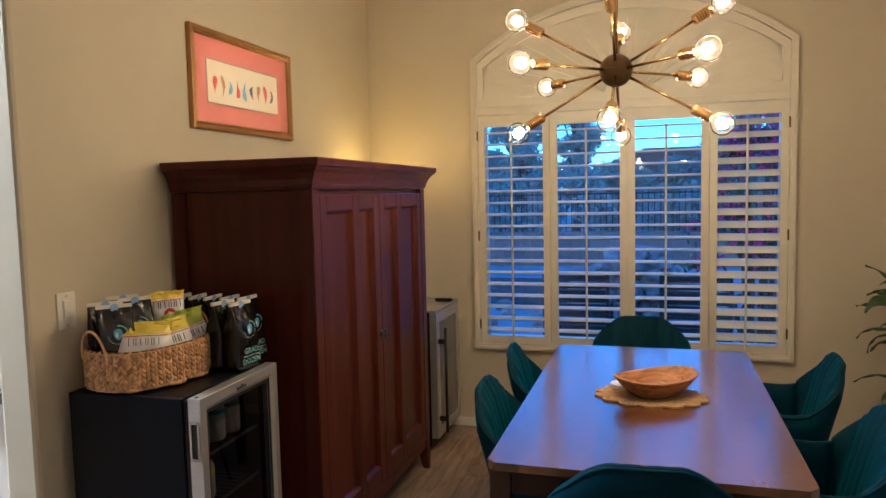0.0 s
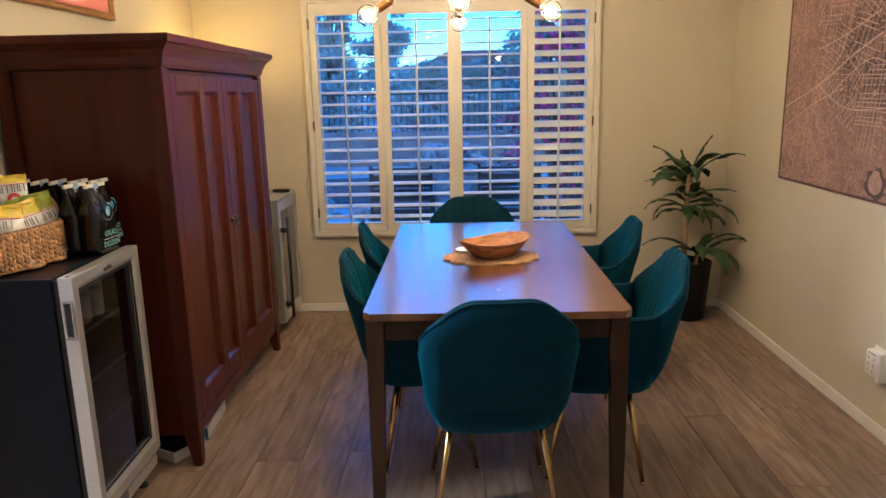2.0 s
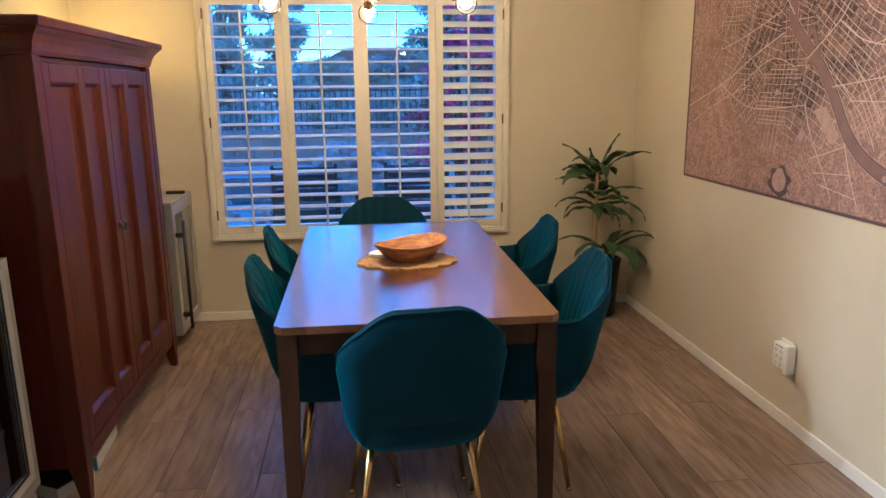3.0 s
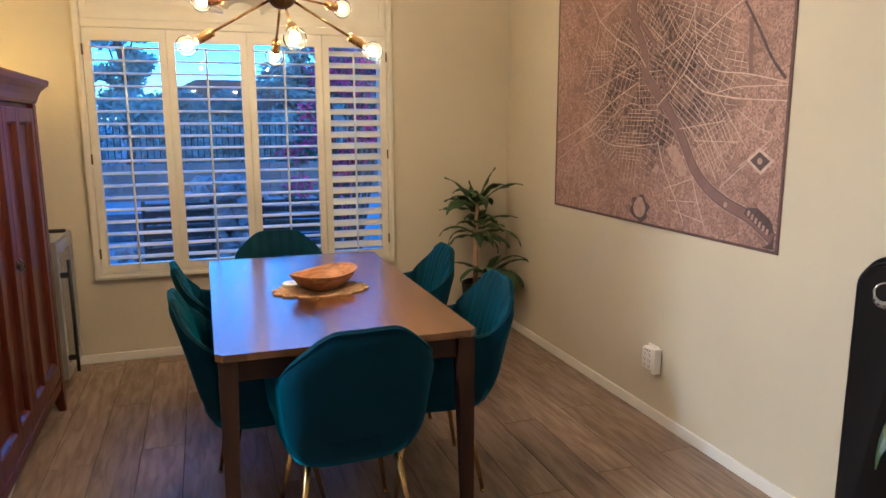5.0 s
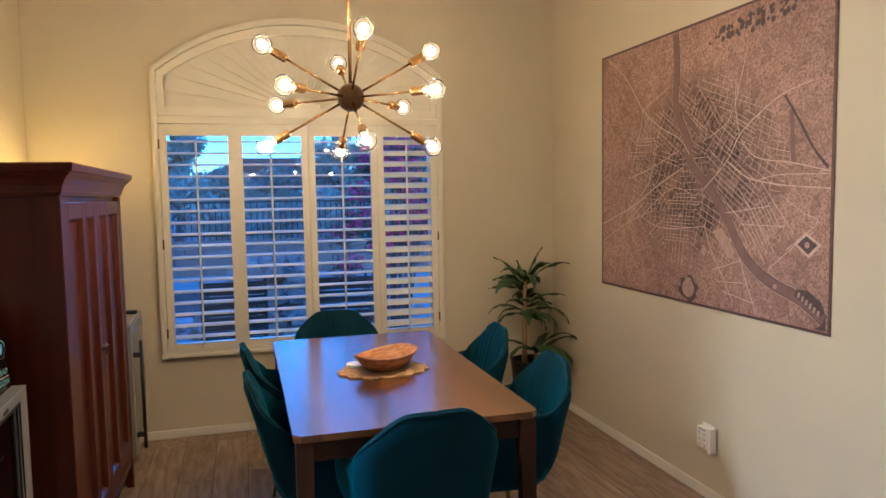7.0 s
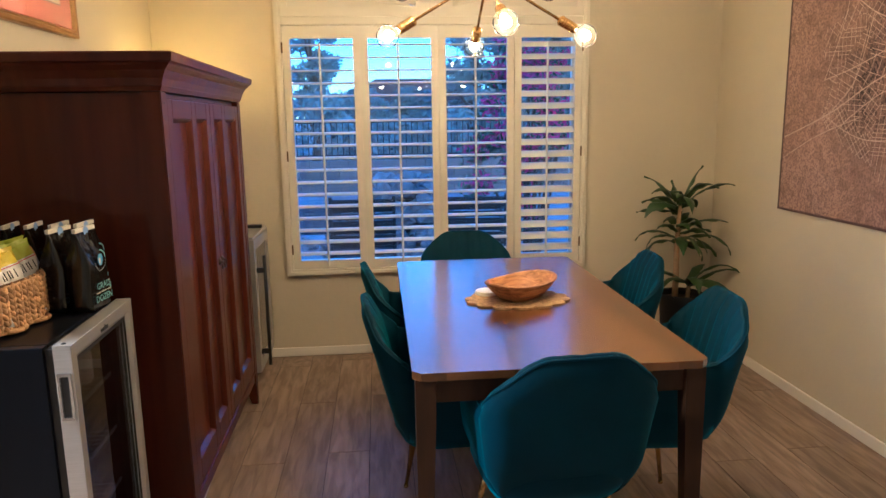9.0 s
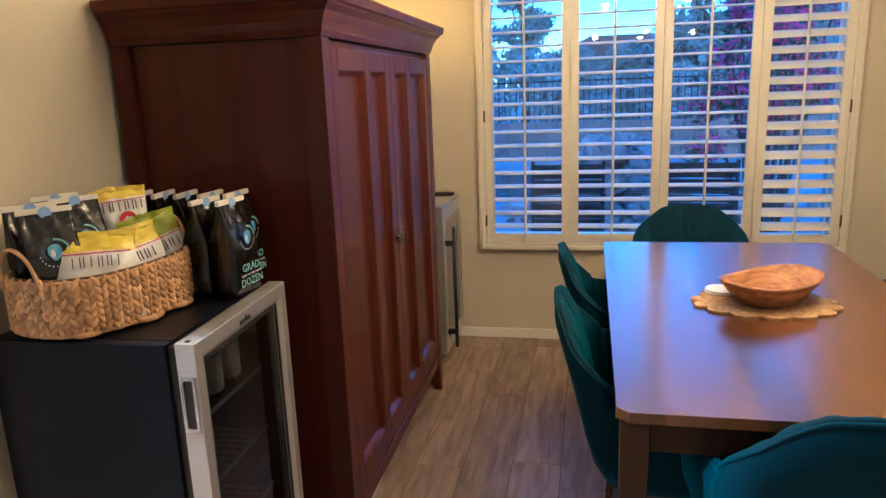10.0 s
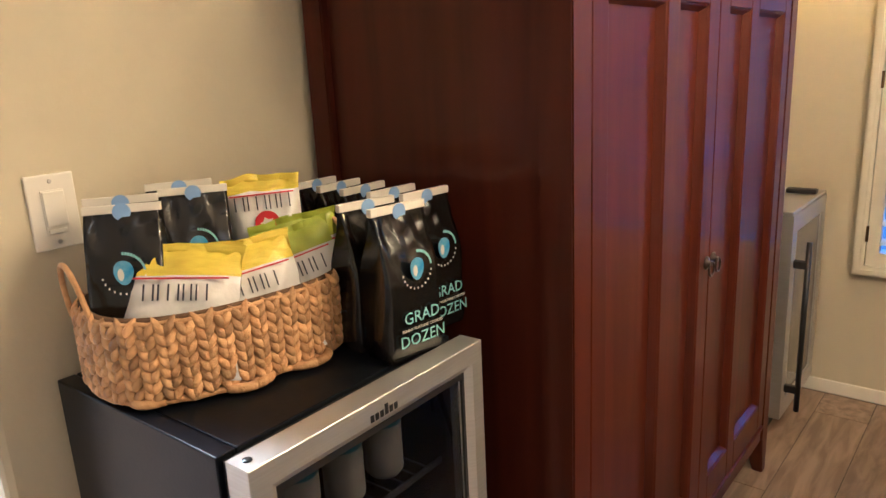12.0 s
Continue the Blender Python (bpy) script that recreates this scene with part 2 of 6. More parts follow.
M_TREE = material("tree_leaf", (0.15, 0.20, 0.19), 0.7, second=(0.21, 0.27, 0.25), scale=2.0, mix=0.9, island=0.15)
M_BARK = material("bark", (0.12, 0.085, 0.06), 0.85, second=(0.07, 0.05, 0.035), scale=6.0, stretch=(3, 3, 0.6), mix=0.9, bump=0.6, bump_scale=18.0)

# ---- the room ----
WX0, WX1, WY = -1.838, 1.532, 5.03
CEIL = 3.0
WIN_X0, WIN_X1, WIN_Z0, SPRING, CROWN = -1.118, 0.665, 0.55, 2.29, 2.615
WMID = (WIN_X0 + WIN_X1) / 2


def arc(x0, x1, zs, zt, steps=28):
    """Points of a flat arch from right to left."""
    h, r = (x1 - x0) / 2, zt - zs
    rad = (h * h + r * r) / (2 * r)
    half = math.asin(h / rad)
    mid = (x0 + x1) / 2
    return [(mid + rad * math.sin(half - 2 * half * i / steps), zt - rad + rad * math.cos(half - 2 * half * i / steps)) for i in range(steps + 1)]


def arched(x0, x1, z0, zs, zt, steps=28):
    return [(x0, z0), (x1, z0)] + arc(x0, x1, zs, zt, steps)


def wall_with_arch():
    own = bmesh.new()
    a = arc(WIN_X0, WIN_X1, SPRING, CROWN)
    xs0, xs1 = -2.6, 1.7
    quads = [[(xs0, -0.2), (WIN_X0, -0.2), (WIN_X0, CEIL), (xs0, CEIL)], [(WIN_X1, -0.2), (xs1, -0.2), (xs1, CEIL), (WIN_X1, CEIL)],
             [(WIN_X0, -0.2), (WIN_X1, -0.2), (WIN_X1, WIN_Z0), (WIN_X0, WIN_Z0)]]
    for p, q in zip(a, a[1:]):
        quads.append([q, p, (p[0], CEIL), (q[0], CEIL)])
    for y in (WY, WY + 0.16):
        for q in quads:
            own.faces.new([own.verts.new((x, y, z)) for x, z in q])
    loop = [(WIN_X0, WIN_Z0), (WIN_X1, WIN_Z0)] + a
    for p, q in zip(loop, loop[1:] + loop[:1]):
        own.faces.new([own.verts.new(c) for c in ((p[0], WY, p[1]), (q[0], WY, q[1]), (q[0], WY + 0.16, q[1]), (p[0], WY + 0.16, p[1]))])
    bmesh.ops.remove_doubles(own, verts=own.verts, dist=0.0005)
    return own


single("wall_north", wall_with_arch(), M_WALL, "beige painted wall with a large arched window", "wall", "structure")
single("wall_east", box(WX1, WX1 + 0.14, -3.2, WY - 0.002, 0, CEIL), M_WALL, "plain beige painted side wall", "wall", "structure")
single("wall_west", box(WX0 - 0.13, WX0, 2.336, WY - 0.002, 0, CEIL, 0.014), M_WALL, "beige painted wall ending in a rounded corner", "wall", "structure")
single("wall_south", box(-4.4, 1.68, -3.34, -3.2, 0, CEIL), M_WALL, "plain beige painted rear wall", "wall", "structure")
single("wall_kitchen", box(-4.54, -4.4, -3.34, 0.4, 0, CEIL, 0, box(-4.54, -4.4, 1.3, WY + 0.1, 0, CEIL, 0, box(-4.54, -4.4, 0.4, 1.3, 0, 0.95, 0, box(-4.54, -4.4, 0.4, 1.3, 2.1, CEIL)))), M_WALL, "plain beige kitchen wall with a window opening", "wall", "structure")
single("ceiling", box(-4.54, 1.68, -3.34, WY + 0.16, CEIL, CEIL + 0.1), M_CEIL, "plain off-white painted ceiling", "ceiling", "structure")


def baseboard(name, x0, x1, y0, y1):
    return single(name, box(x0, x1, y0, y1, 0, 0.056, 0.004), M_TRIM, "low white painted baseboard", "baseboard", "structure")


baseboard("baseboard_north", WX0 + 0.001, WX1 - 0.014, WY - 0.013, WY - 0.0005)
baseboard("baseboard_east", WX1 - 0.013, WX1 - 0.0005, -3.19, WY - 0.002)
baseboard("baseboard_west", WX0 + 0.0005, WX0 + 0.013, 2.352, WY - 0.015)

# ---- the arched window with plantation shutters ----
window = thing("window_1", "arched window with cream plantation shutters, louvers half open", "window", kind="structure")
fo = arched(-1.15, 0.697, 0.517, 2.32, 2.658)
fi = arched(-1.112, 0.659, 0.555, 2.305, 2.618)
part("window_frame", ring_plate(fo, fi, 0.034, "y", 4.996), M_SHUT, window)
part("window_frame", ring_plate(arched(-1.143, 0.690, 0.524, 2.317, 2.651), arched(-1.125, 0.672, 0.542, 2.309, 2.632), 0.008, "y", 4.989), M_SHUT, window)
part("transom", box(-1.111, 0.658, 4.994, 5.03, 1.985, 2.032, 0.004), M_SHUT, window)
part("arch_frame", ring_plate(arched(-1.110, 0.657, 2.034, 2.30, 2.612), arched(-1.072, 0.619, 2.087, 2.272, 2.556), 0.030, "y", 5.0), M_SHUT, window)

fan = part("sunburst_panel", box(WMID - 0.11, WMID + 0.11, 5.012, 5.030, 2.0872, 2.118, 0.004), M_SHUT, window)
blades = 25
hub = Vector((WMID, 2.06))


def arch_hit(ang):
    d = Vector((math.cos(ang), math.sin(ang)))
    lo, hi = 0.05, 1.2
    h, r = (0.619 + 1.072) / 2, 2.556 - 2.272
    rad = (h * h + r * r) / (2 * r)
    for _ in range(40):
        m = (lo + hi) / 2
        p = hub + d * m
        inside = abs(p.x - WMID) < h and (p.x - WMID) ** 2 + (p.y - (2.556 - rad)) ** 2 < rad * rad
        lo, hi = (m, hi) if inside else (lo, m)
    return lo


for i in range(blades):
    a0 = math.pi * (0.012 + 0.976 * i / blades)
    a1 = math.pi * (0.012 + 0.976 * (i + 1) / blades) + 0.012
    r0 = 0.10
    own = bmesh.new()
    vs = []
    for depth in (0.0, 0.007):
        for ang, lift in ((a0, 0.017), (a1, 0.0)):
            far = arch_hit(ang)
            for rr in (r0, far):
                p = hub + Vector((math.cos(ang), math.sin(ang))) * rr
                vs.append(own.verts.new((p.x, 5.012 + lift + depth, max(p.y, 2.0875))))
    for f in ((0, 1, 3, 2), (4, 6, 7, 5), (0, 4, 5, 1), (2, 3, 7, 6), (1, 5, 7, 3), (0, 2, 6, 4)):
        own.faces.new([vs[k] for k in f])
    part("fan_slat", own, M_SHUT, fan)

# Unseen plate added behind the slats to block sky through their gaps.
part("fan_backing", prism(arched(-1.100, 0.647, 2.106, 2.300, 2.600), 0.004, None, "y", 5.041), M_SHUT, fan)
# Unseen strips added behind the panel joints, so that no daylight slits show.
for jx in (-0.6625, -0.2075, 0.2455):
    part("panel_stop", box(jx - 0.014, jx + 0.014, 5.033, 5.039, 0.557, 2.03), M_SHUT, window)

PANELS = [(-1.109, -0.664, 10.0), (-0.661, -0.209, 9.0), (-0.206, 0.244, 7.0), (0.247, 0.657, 37.0)]
LOUVERS, L_Z0, L_Z1 = 18, 0.612, 1.912


def louver_mesh(width, name):
    prof = [(-0.031, 0.0), (-0.024, 0.0038), (-0.008, 0.0056), (0.010, 0.0056), (0.025, 0.0036), (0.031, 0.0), (0.025, -0.0036), (0.010, -0.0056), (-0.008, -0.0056), (-0.024, -0.0038)]
    own = bmesh.new()
    a = [own.verts.new((-width / 2, y, z)) for y, z in prof]
    b = [own.verts.new((width / 2, y, z)) for y, z in prof]
    own.faces.new(a[::-1])
    own.faces.new(b)
    for i in range(len(prof)):
        j = (i + 1) % len(prof)
        own.faces.new((a[i], a[j], b[j], b[i]))
    return mesh_of(name, own, M_SHUT)


for x0, x1, tilt in PANELS:
    panel = part("shutter_panel", ring_plate(rect(x0, x1, 0.557, 1.983), rect(x0 + 0.042, x1 - 0.042, L_Z0 - 0.004, L_Z1), 0.028, "y", 5.003), M_SHUT, window, "cream shutter panel with tilted louvers")
    lm = louver_mesh(x1 - x0 - 0.086, "louver")
    step = (L_Z1 - L_Z0) / LOUVERS
    for i in range(LOUVERS):
        ob = part("louver", lm, None, panel)
        ob.matrix_basis = pose((x0 + x1) / 2, 5.022, L_Z0 + step * (i + 0.5), tilt + random.uniform(-1.2, 1.2))
    rod_x = (x0 + x1) / 2 - 0.01
    part("tilt_rod", tube([(rod_x, 4.982, L_Z0 - 0.035), (rod_x, 4.984, L_Z1 - 0.03)], 0.0065, 8), M_SHUT, panel)
    part("rod_hook", tube([(rod_x, 5.003, L_Z1 + 0.006), (rod_x, 4.994, L_Z1 + 0.012), (rod_x, 4.990, L_Z1 + 0.002)], 0.003, 6), M_SHUT, panel)
for hx in (-1.1105, 0.658):
    for hz in (0.68, 1.24, 1.86):
        part("hinge", tube([(hx, 4.996, hz - 0.03), (hx, 4.996, hz + 0.03)], 0.005, 8), M_BRONZE, window, "small dark metal hinge")
# glazing behind the shutters
pane = part("pane", prism(arched(WIN_X0 + 0.03, WIN_X1 - 0.03, WIN_Z0 + 0.03, SPRING - 0.02, CROWN - 0.03), 0.006, None, "y", 5.125), M_GLASS, window)
pane.visible_shadow = False
part("sash", ring_plate(arched(WIN_X0 + 0.001, WIN_X1 - 0.001, WIN_Z0 + 0.001, SPRING - 0.001, CROWN - 0.001), arched(WIN_X0 + 0.04, WIN_X1 - 0.04, WIN_Z0 + 0.04, SPRING - 0.03, CROWN - 0.04), 0.04, "y", 5.108), M_TRIM, window)
part("sash", box(WIN_X0 + 0.041, WIN_X1 - 0.041, 5.112, 5.122, 1.985, 2.03), M_TRIM, window)

# ---- dining table ----
TX0, TX1, TY0, TY1, TZ = -0.503, 0.354, 2.603, 4.180, 0.75


def dining_table():
    t = thing("dining_table", "long walnut dining table with clipped corners, tapered legs", "table")
    n = 9
    w = (TX1 - TX0) / n
    c = 0.024
    for i in range(n):
        a, b = TX0 + i * w, TX0 + (i + 1) * w - 0.00004
        y0, y1 = TY0, TY1
        if i == 0:
            line = [(a, y0 + c), (a + c, y0), (b, y0), (b, y1), (a + c, y1), (a, y1 - c)]
        elif i == n - 1:
            line = [(a, y0), (b - c, y0), (b, y0 + c), (b, y1 - c), (b - c, y1), (a, y1)]
        else:
            line = [(a, y0), (b, y0), (b, y1), (a, y1)]
        part("top_board", prism(line, 0.024, None, "z", TZ - 0.024), M_WALNUT, t)
    for sx in (0, 1):
        for sy in (0, 1):
            ox = TX0 + 0.008 if sx == 0 else TX1 - 0.008
            oy = TY0 + 0.010 if sy == 0 else TY1 - 0.010
            dx, dy = (1 if sx == 0 else -1), (1 if sy == 0 else -1)
            own = bmesh.new()
            rows = []
            for z, s in ((0.0, 0.036), (0.30, 0.046), (0.62, 0.057), (TZ - 0.025, 0.058)):
                rows.append([(ox, oy, z), (ox + dx * s, oy, z), (ox + dx * s, oy + dy * s, z), (ox, oy + dy * s, z)])
            own = grid_mesh(rows, None, True)
            own.faces.new([v for v in own.verts if v.co.z < 0.001])
            part("leg", own, M_WALNUT_LEG, t)
    for y in (TY0 + 0.026, TY1 - 0.046):
        part("apron", box(TX0 + 0.067, TX1 - 0.067, y, y + 0.02, TZ - 0.098, TZ - 0.025, 0.002), M_WALNUT_LEG, t)
    for x in (TX0 + 0.026, TX1 - 0.046):
        part("apron", box(x, x + 0.02, TY0 + 0.069, TY1 - 0.069, TZ - 0.098, TZ - 0.025, 0.002), M_WALNUT_LEG, t)
    return t


dining_table()

# ---- upholstered chairs ----


def smooth(a, b, x):
    x = min(1.0, max(0.0, (x - a) / (b - a)))
    return x * x * (3 - 2 * x)


def shell_plan(u):
    """The plan of the bucket back: u from -1 (tip of one arm) over 0 (middle of the back) to 1."""
    s = 1 if u > 0 else -1
    a = abs(u)
    if a < 0.36:
        f = a / 0.36
        return Vector((s * 0.178 * f, -0.212 + 0.010 * f * f)), Vector((s * 0.14 * f, -1)).normalized()
    if a < 0.62:
        f = (a - 0.36) / 0.26
        ang = f * math.pi / 2 * 0.96
        c = Vector((s * 0.178, -0.143))
        d = Vector((s * math.sin(ang), -math.cos(ang)))
        return c + Vector((d.x * 0.062, d.y * 0.060)), (d + Vector((s * 0.14 * (1 - f), 0))).normalized()
    f = (a - 0.62) / 0.38
    return Vector((s * (0.240 + 0.016 * f - 0.010 * f * f), -0.156 + 0.32 * f)), Vector((s, 0.0))


def shell_top(u):
    a = abs(u)
    high = 0.824
    low = 0.640 + 0.020 * smooth(0.82, 0.96, a)
    return high + (low - high) * smooth(0.15, 0.70, a)


def dining_chair():
    t = thing("dining_chair", "teal velvet dining armchair with slim brass legs", "chair", group="chairs round the dining table")
    nu, nz = 64, 16
    z0 = 0.352
    outer, inner = [], []
    for i in range(nu + 1):
        u = -1 + 2 * i / nu
        p, n = shell_plan(u)
        top = shell_top(u)
        tip = smooth(0.86, 1.0, abs(u))
        thick = 0.046 - 0.018 * tip
        co, ci = [], []
        for k in range(nz + 1):
            f = (k / nz) ** 1.6
            z = z0 + (top - z0) * f
            lean = 0.097 * ((z - 0.40) / 0.44) ** 1.3 if z > 0.40 else 0.0
            back = max(0.0, -n.y)
            out = lean * (0.17 + 0.83 * back) - 0.100 * (1 - math.sqrt(max(0.0, 1 - max(0.0, 1 - f / 0.45) ** 2))) - 0.016 * (1 - f) ** 1.2 * (1 - 0.5 * back)
            rim = 0.016 * smooth(0.90, 1.0, f) ** 2
            q = p + n * (out - rim)
            co.append((q.x, q.y, z - 0.004 * rim))
            tuft = 0.0
            if abs(u) < 0.40 and z > 0.50:
                tuft = 0.015 * abs(math.sin(math.pi * (u / 0.40) * 3.5)) ** 0.55 - 0.006
            w = p + n * (out - thick - rim * -1.0 * 0.8 + 0.0) + n * (-tuft if z > 0.5 else 0)
            ci.append((w.x, w.y, max(z, 0.425)))
        outer.append(co)
        inner.append(ci)
    own = grid_mesh(outer)
    own = grid_mesh([c[::-1] for c in inner], own)
    # the rounded rim between both skins, and the fronts of the arms
    rim_rows = []
    for co, ci in zip(outer, inner):
        a, b = Vector(co[-1]), Vector(ci[-1])
        m = (a + b) / 2
        row = []
        for k in range(5):
            th = math.pi * k / 4
            row.append(tuple(m + (a - m) * math.cos(th) + Vector((0, 0, 0.012)) * math.sin(th)))
        rim_rows.append(row)
    own = grid_mesh(rim_rows, own)
    for end in (0, -1):
        co, ci = outer[end], inner[end]
        own = grid_mesh([[tuple((Vector(a) + (Vector(b) - Vector(a)) * f) + Vector((0, 0.012 * math.sin(math.pi * f), 0))) for f in (0, 0.25, 0.5, 0.75, 1)] for a, b in zip(co, ci)], own)
    bmesh.ops.remove_doubles(own, verts=own.verts, dist=0.0008)
    part("backrest", own, M_VELVET, t, "channel-tufted teal velvet bucket back", True)
    pip = [tuple(Vector(co[-1]) + Vector((0, 0, 0.002))) for co in outer]
    part("piping", tube(pip, 0.0045, 6), M_VELVET, t, "", True)
    # seat cushion with a soft rounded front
    rows = []
    for k, (z, ins) in enumerate(((0.344, 0.060), (0.353, 0.025), (0.400, 0.0), (0.455, 0.0), (0.478, 0.012), (0.488, 0.04), (0.492, 0.10))):
        row = []
        for j in range(32):
            ang = 2 * math.pi * j / 32
            cx, sy = math.cos(ang), math.sin(ang)
            e = 0.55
            x = (0.226 - ins) * math.copysign(abs(cx) ** e, cx)
            y = (0.215 - ins) * math.copysign(abs(sy) ** e, sy) + 0.022
            row.append((x, y, z))
        rows.append(row)
    own = grid_mesh(rows, None, True)
    own.faces.new([v for v in own.verts if v.co.z > 0.4915])
    own.faces.new([v for v in own.verts if v.co.z < 0.3445])
    part("seat", own, M_VELVET, t, "", True)
    for sx in (-1, 1):
        for sy in (-1, 1):
            p0, p1 = Vector((sx * 0.150, sy * 0.115 + 0.035, 0.350)), Vector((sx * 0.207, sy * 0.176 + 0.040, 0.010))
            leg = part("leg", tube([p0, p1], [0.0125, 0.0075], 12), M_GOLD, t, "", True)
            part("foot_cap", lathe([(0, 0.0), (0.009, 0.0), (0.010, 0.004), (0.009, 0.012), (0, 0.013)], 10, None, (p1.x, p1.y)), M_GOLD, leg, "", True)
    return t


chair = dining_chair()
chair.matrix_world = pose(-0.085, 2.737, 0, 0, 0, 4)
for x, y, turn in ((-0.362, 3.148, -87), (-0.375, 3.735, -84), (0.352, 3.062, 86), (0.368, 3.790, 86), (-0.120, 4.285, 180)):
    copy_thing(chair, pose(x, y, 0, 0, 0, turn))

# ---- armoire ----


def moulding(x0, x1, y0, y1, steps):
    """A stepped crown: steps of (height, overhang) from below; flat against the wall at x0."""
    rows = [[(x0, y0 - o, z), (x1 + o, y0 - o, z), (x1 + o, y1 + o, z), (x0, y1 + o, z)] for z, o in steps]
    own = grid_mesh(rows, None, True)
    own.faces.new([v for v in own.verts if abs(v.co.z - steps[-1][0]) < 1e-5])
    own.faces.new([v for v in own.verts if abs(v.co.z - steps[0][0]) < 1e-5])
    return own


def armoire():
    x0, x1, y0, y1 = -1.822, -1.226, 2.998, 4.312
    t = thing("armoire", "tall dark cherry wood armoire with two panelled doors", "armoire")
    t.matrix_world = Matrix.Translation((x1, y0, 0)) @ pose(0, 0, 0, 0, 0, 0.6) @ Matrix.Translation((-x1, -y0, 0))
    part("cornice", moulding(x0, x1, y0, y1, [(1.538, 0.0), (1.552, 0.008), (1.556, 0.008), (1.575, 0.014), (1.598, 0.026), (1.612, 0.040), (1.618, 0.044), (1.622, 0.052), (1.645, 0.056), (1.650, 0.052)]), M_CHERRY, t)
    part("back_panel", box(x0, x0 + 0.012, y0 + 0.03, y1 - 0.03, 0.14, 1.54), M_CHERRY, t)
    part("floor_board", box(x0 + 0.013, x1 - 0.03, y0 + 0.02, y1 - 0.02, 0.150, 0.172), M_CHERRY, t)
    part("roof_board", box(x0 + 0.013, x1 - 0.03, y0 + 0.02, y1 - 0.02, 1.510, 1.536), M_CHERRY, t)
    for y, s in ((y0, 1), (y1, -1)):
        a = y + s * 0.016
        part("side_panel", box(x0 + 0.056, x1 - 0.064, min(a, a + s * 0.016), max(a, a + s * 0.016), 0.17, 1.53), M_CHERRY, t)
        part("side_rail", box(x0 + 0.056, x1 - 0.064, min(y + s * 0.008, y + s * 0.034), max(y + s * 0.008, y + s * 0.034), 0.13, 0.20, 0.003), M_CHERRY, t)
        for xa, xb in ((x0, x0 + 0.055), (x1 - 0.063, x1)):
            ya, yb = (y, y + 0.063) if s > 0 else (y - 0.063, y)
            rows = []
            inx = 1 if xa == x0 else -1
            for z, k in ((0.0, 0.030), (0.14, 0.0), (1.537, 0.0)):
                if inx > 0:
                    xs = (xa, xb - k)
                else:
                    xs = (xa + k, xb)
                ys = (ya, yb - k) if s > 0 else (ya + k, yb)
                rows.append([(xs[0], ys[0], z), (xs[1], ys[0], z), (xs[1], ys[1], z), (xs[0], ys[1], z)])
            own = grid_mesh(rows, None, True)
            own.faces.new([v for v in own.verts if v.co.z < 0.001])
            own.faces.new([v for v in own.verts if v.co.z > 1.53])
            bmesh.ops.recalc_face_normals(own, faces=own.faces)
            bmesh.ops.bevel(own, geom=own.edges[:], offset=0.003, segments=2, affect="EDGES")
            part("post", own, M_CHERRY, t)
    part("front_rail", box(x1 - 0.035, x1 - 0.004, y0 + 0.064, y1 - 0.064, 0.130, 0.178, 0.004), M_CHERRY, t)
    part("front_rail", box(x1 - 0.045, x1 - 0.026, y0 + 0.064, y1 - 0.064, 1.520, 1.536, 0.002), M_CHERRY, t)
    part("base_bead", box(x1 - 0.030, x1 + 0.003, y0 + 0.064, y1 - 0.064, 0.179, 0.190, 0.004), M_CHERRY, t)
    mid = (y0 + y1) / 2
    for da, db, hinge in ((y0 + 0.067, mid - 0.0015, -1), (mid + 0.0015, y1 - 0.067, 1)):
        z0, z1 = 0.194, 1.516
        hs, ms, wide = 0.056, 0.060, 0.245
        d = part("door", box(x1 - 0.030, x1 - 0.022, da + 0.01, db - 0.01, z0 + 0.01, z1 - 0.01), M_CHERRY, t)
        # stiles from the hinge side inward, then the two panels between them
        cuts = [0.0, hs, hs + wide, hs + wide + ms, db - da - 0.065, db - da]
        ys = [da + c for c in cuts] if hinge < 0 else [db - c for c in cuts][::-1]
        for a, b in ((ys[0], ys[1]), (ys[2], ys[3]), (ys[4], ys[5])):
            part("stile", box(x1 - 0.022, x1 - 0.002, a, b, z0, z1, 0.0025), M_CHERRY, d)
        for a, b in ((ys[1], ys[2]), (ys[3], ys[4])):
            for za, zb in ((z0, z0 + 0.085), (z1 - 0.062, z1)):
                part("rail", box(x1 - 0.022, x1 - 0.002, a + 0.0005, b - 0.0005, za, zb, 0.0025), M_CHERRY, d)
            o, i = (a + 0.001, b - 0.001, z0 + 0.086, z1 - 0.063), 0.012
            own = bmesh.new()
            ro = [(x1 - 0.004, *p) for p in rect(o[0], o[1], o[2], o[3])]
            rm = [(x1 - 0.006, *p) for p in rect(o[0] + 0.003, o[1] - 0.003, o[2] + 0.003, o[3] - 0.003)]
            ri = [(x1 - 0.0215, *p) for p in rect(o[0] + i, o[1] - i, o[2] + i, o[3] - i)]
            part("bead", grid_mesh([ro, rm, ri], None, True), M_CHERRY, d)
        ky = mid + hinge * 0.022
        knob = part("ring_pull", lathe([(0, 0.0), (0.016, 0.0), (0.017, 0.003), (0.008, 0.008), (0.006, 0.014), (0, 0.015)], 16), M_PULL, d, "small dark bronze ring pull", True)
        knob.matrix_basis = pose(x1 - 0.002, ky, 0.885, 0, 90, 0)
        ring = [(x1 + 0.012, ky + 0.016 * math.sin(a), 0.872 + 0.017 * math.cos(a)) for a in (2 * math.pi * k / 18 for k in range(19))]
        part("ring", tube(ring, 0.0026, 6), M_PULL, d, "", True)
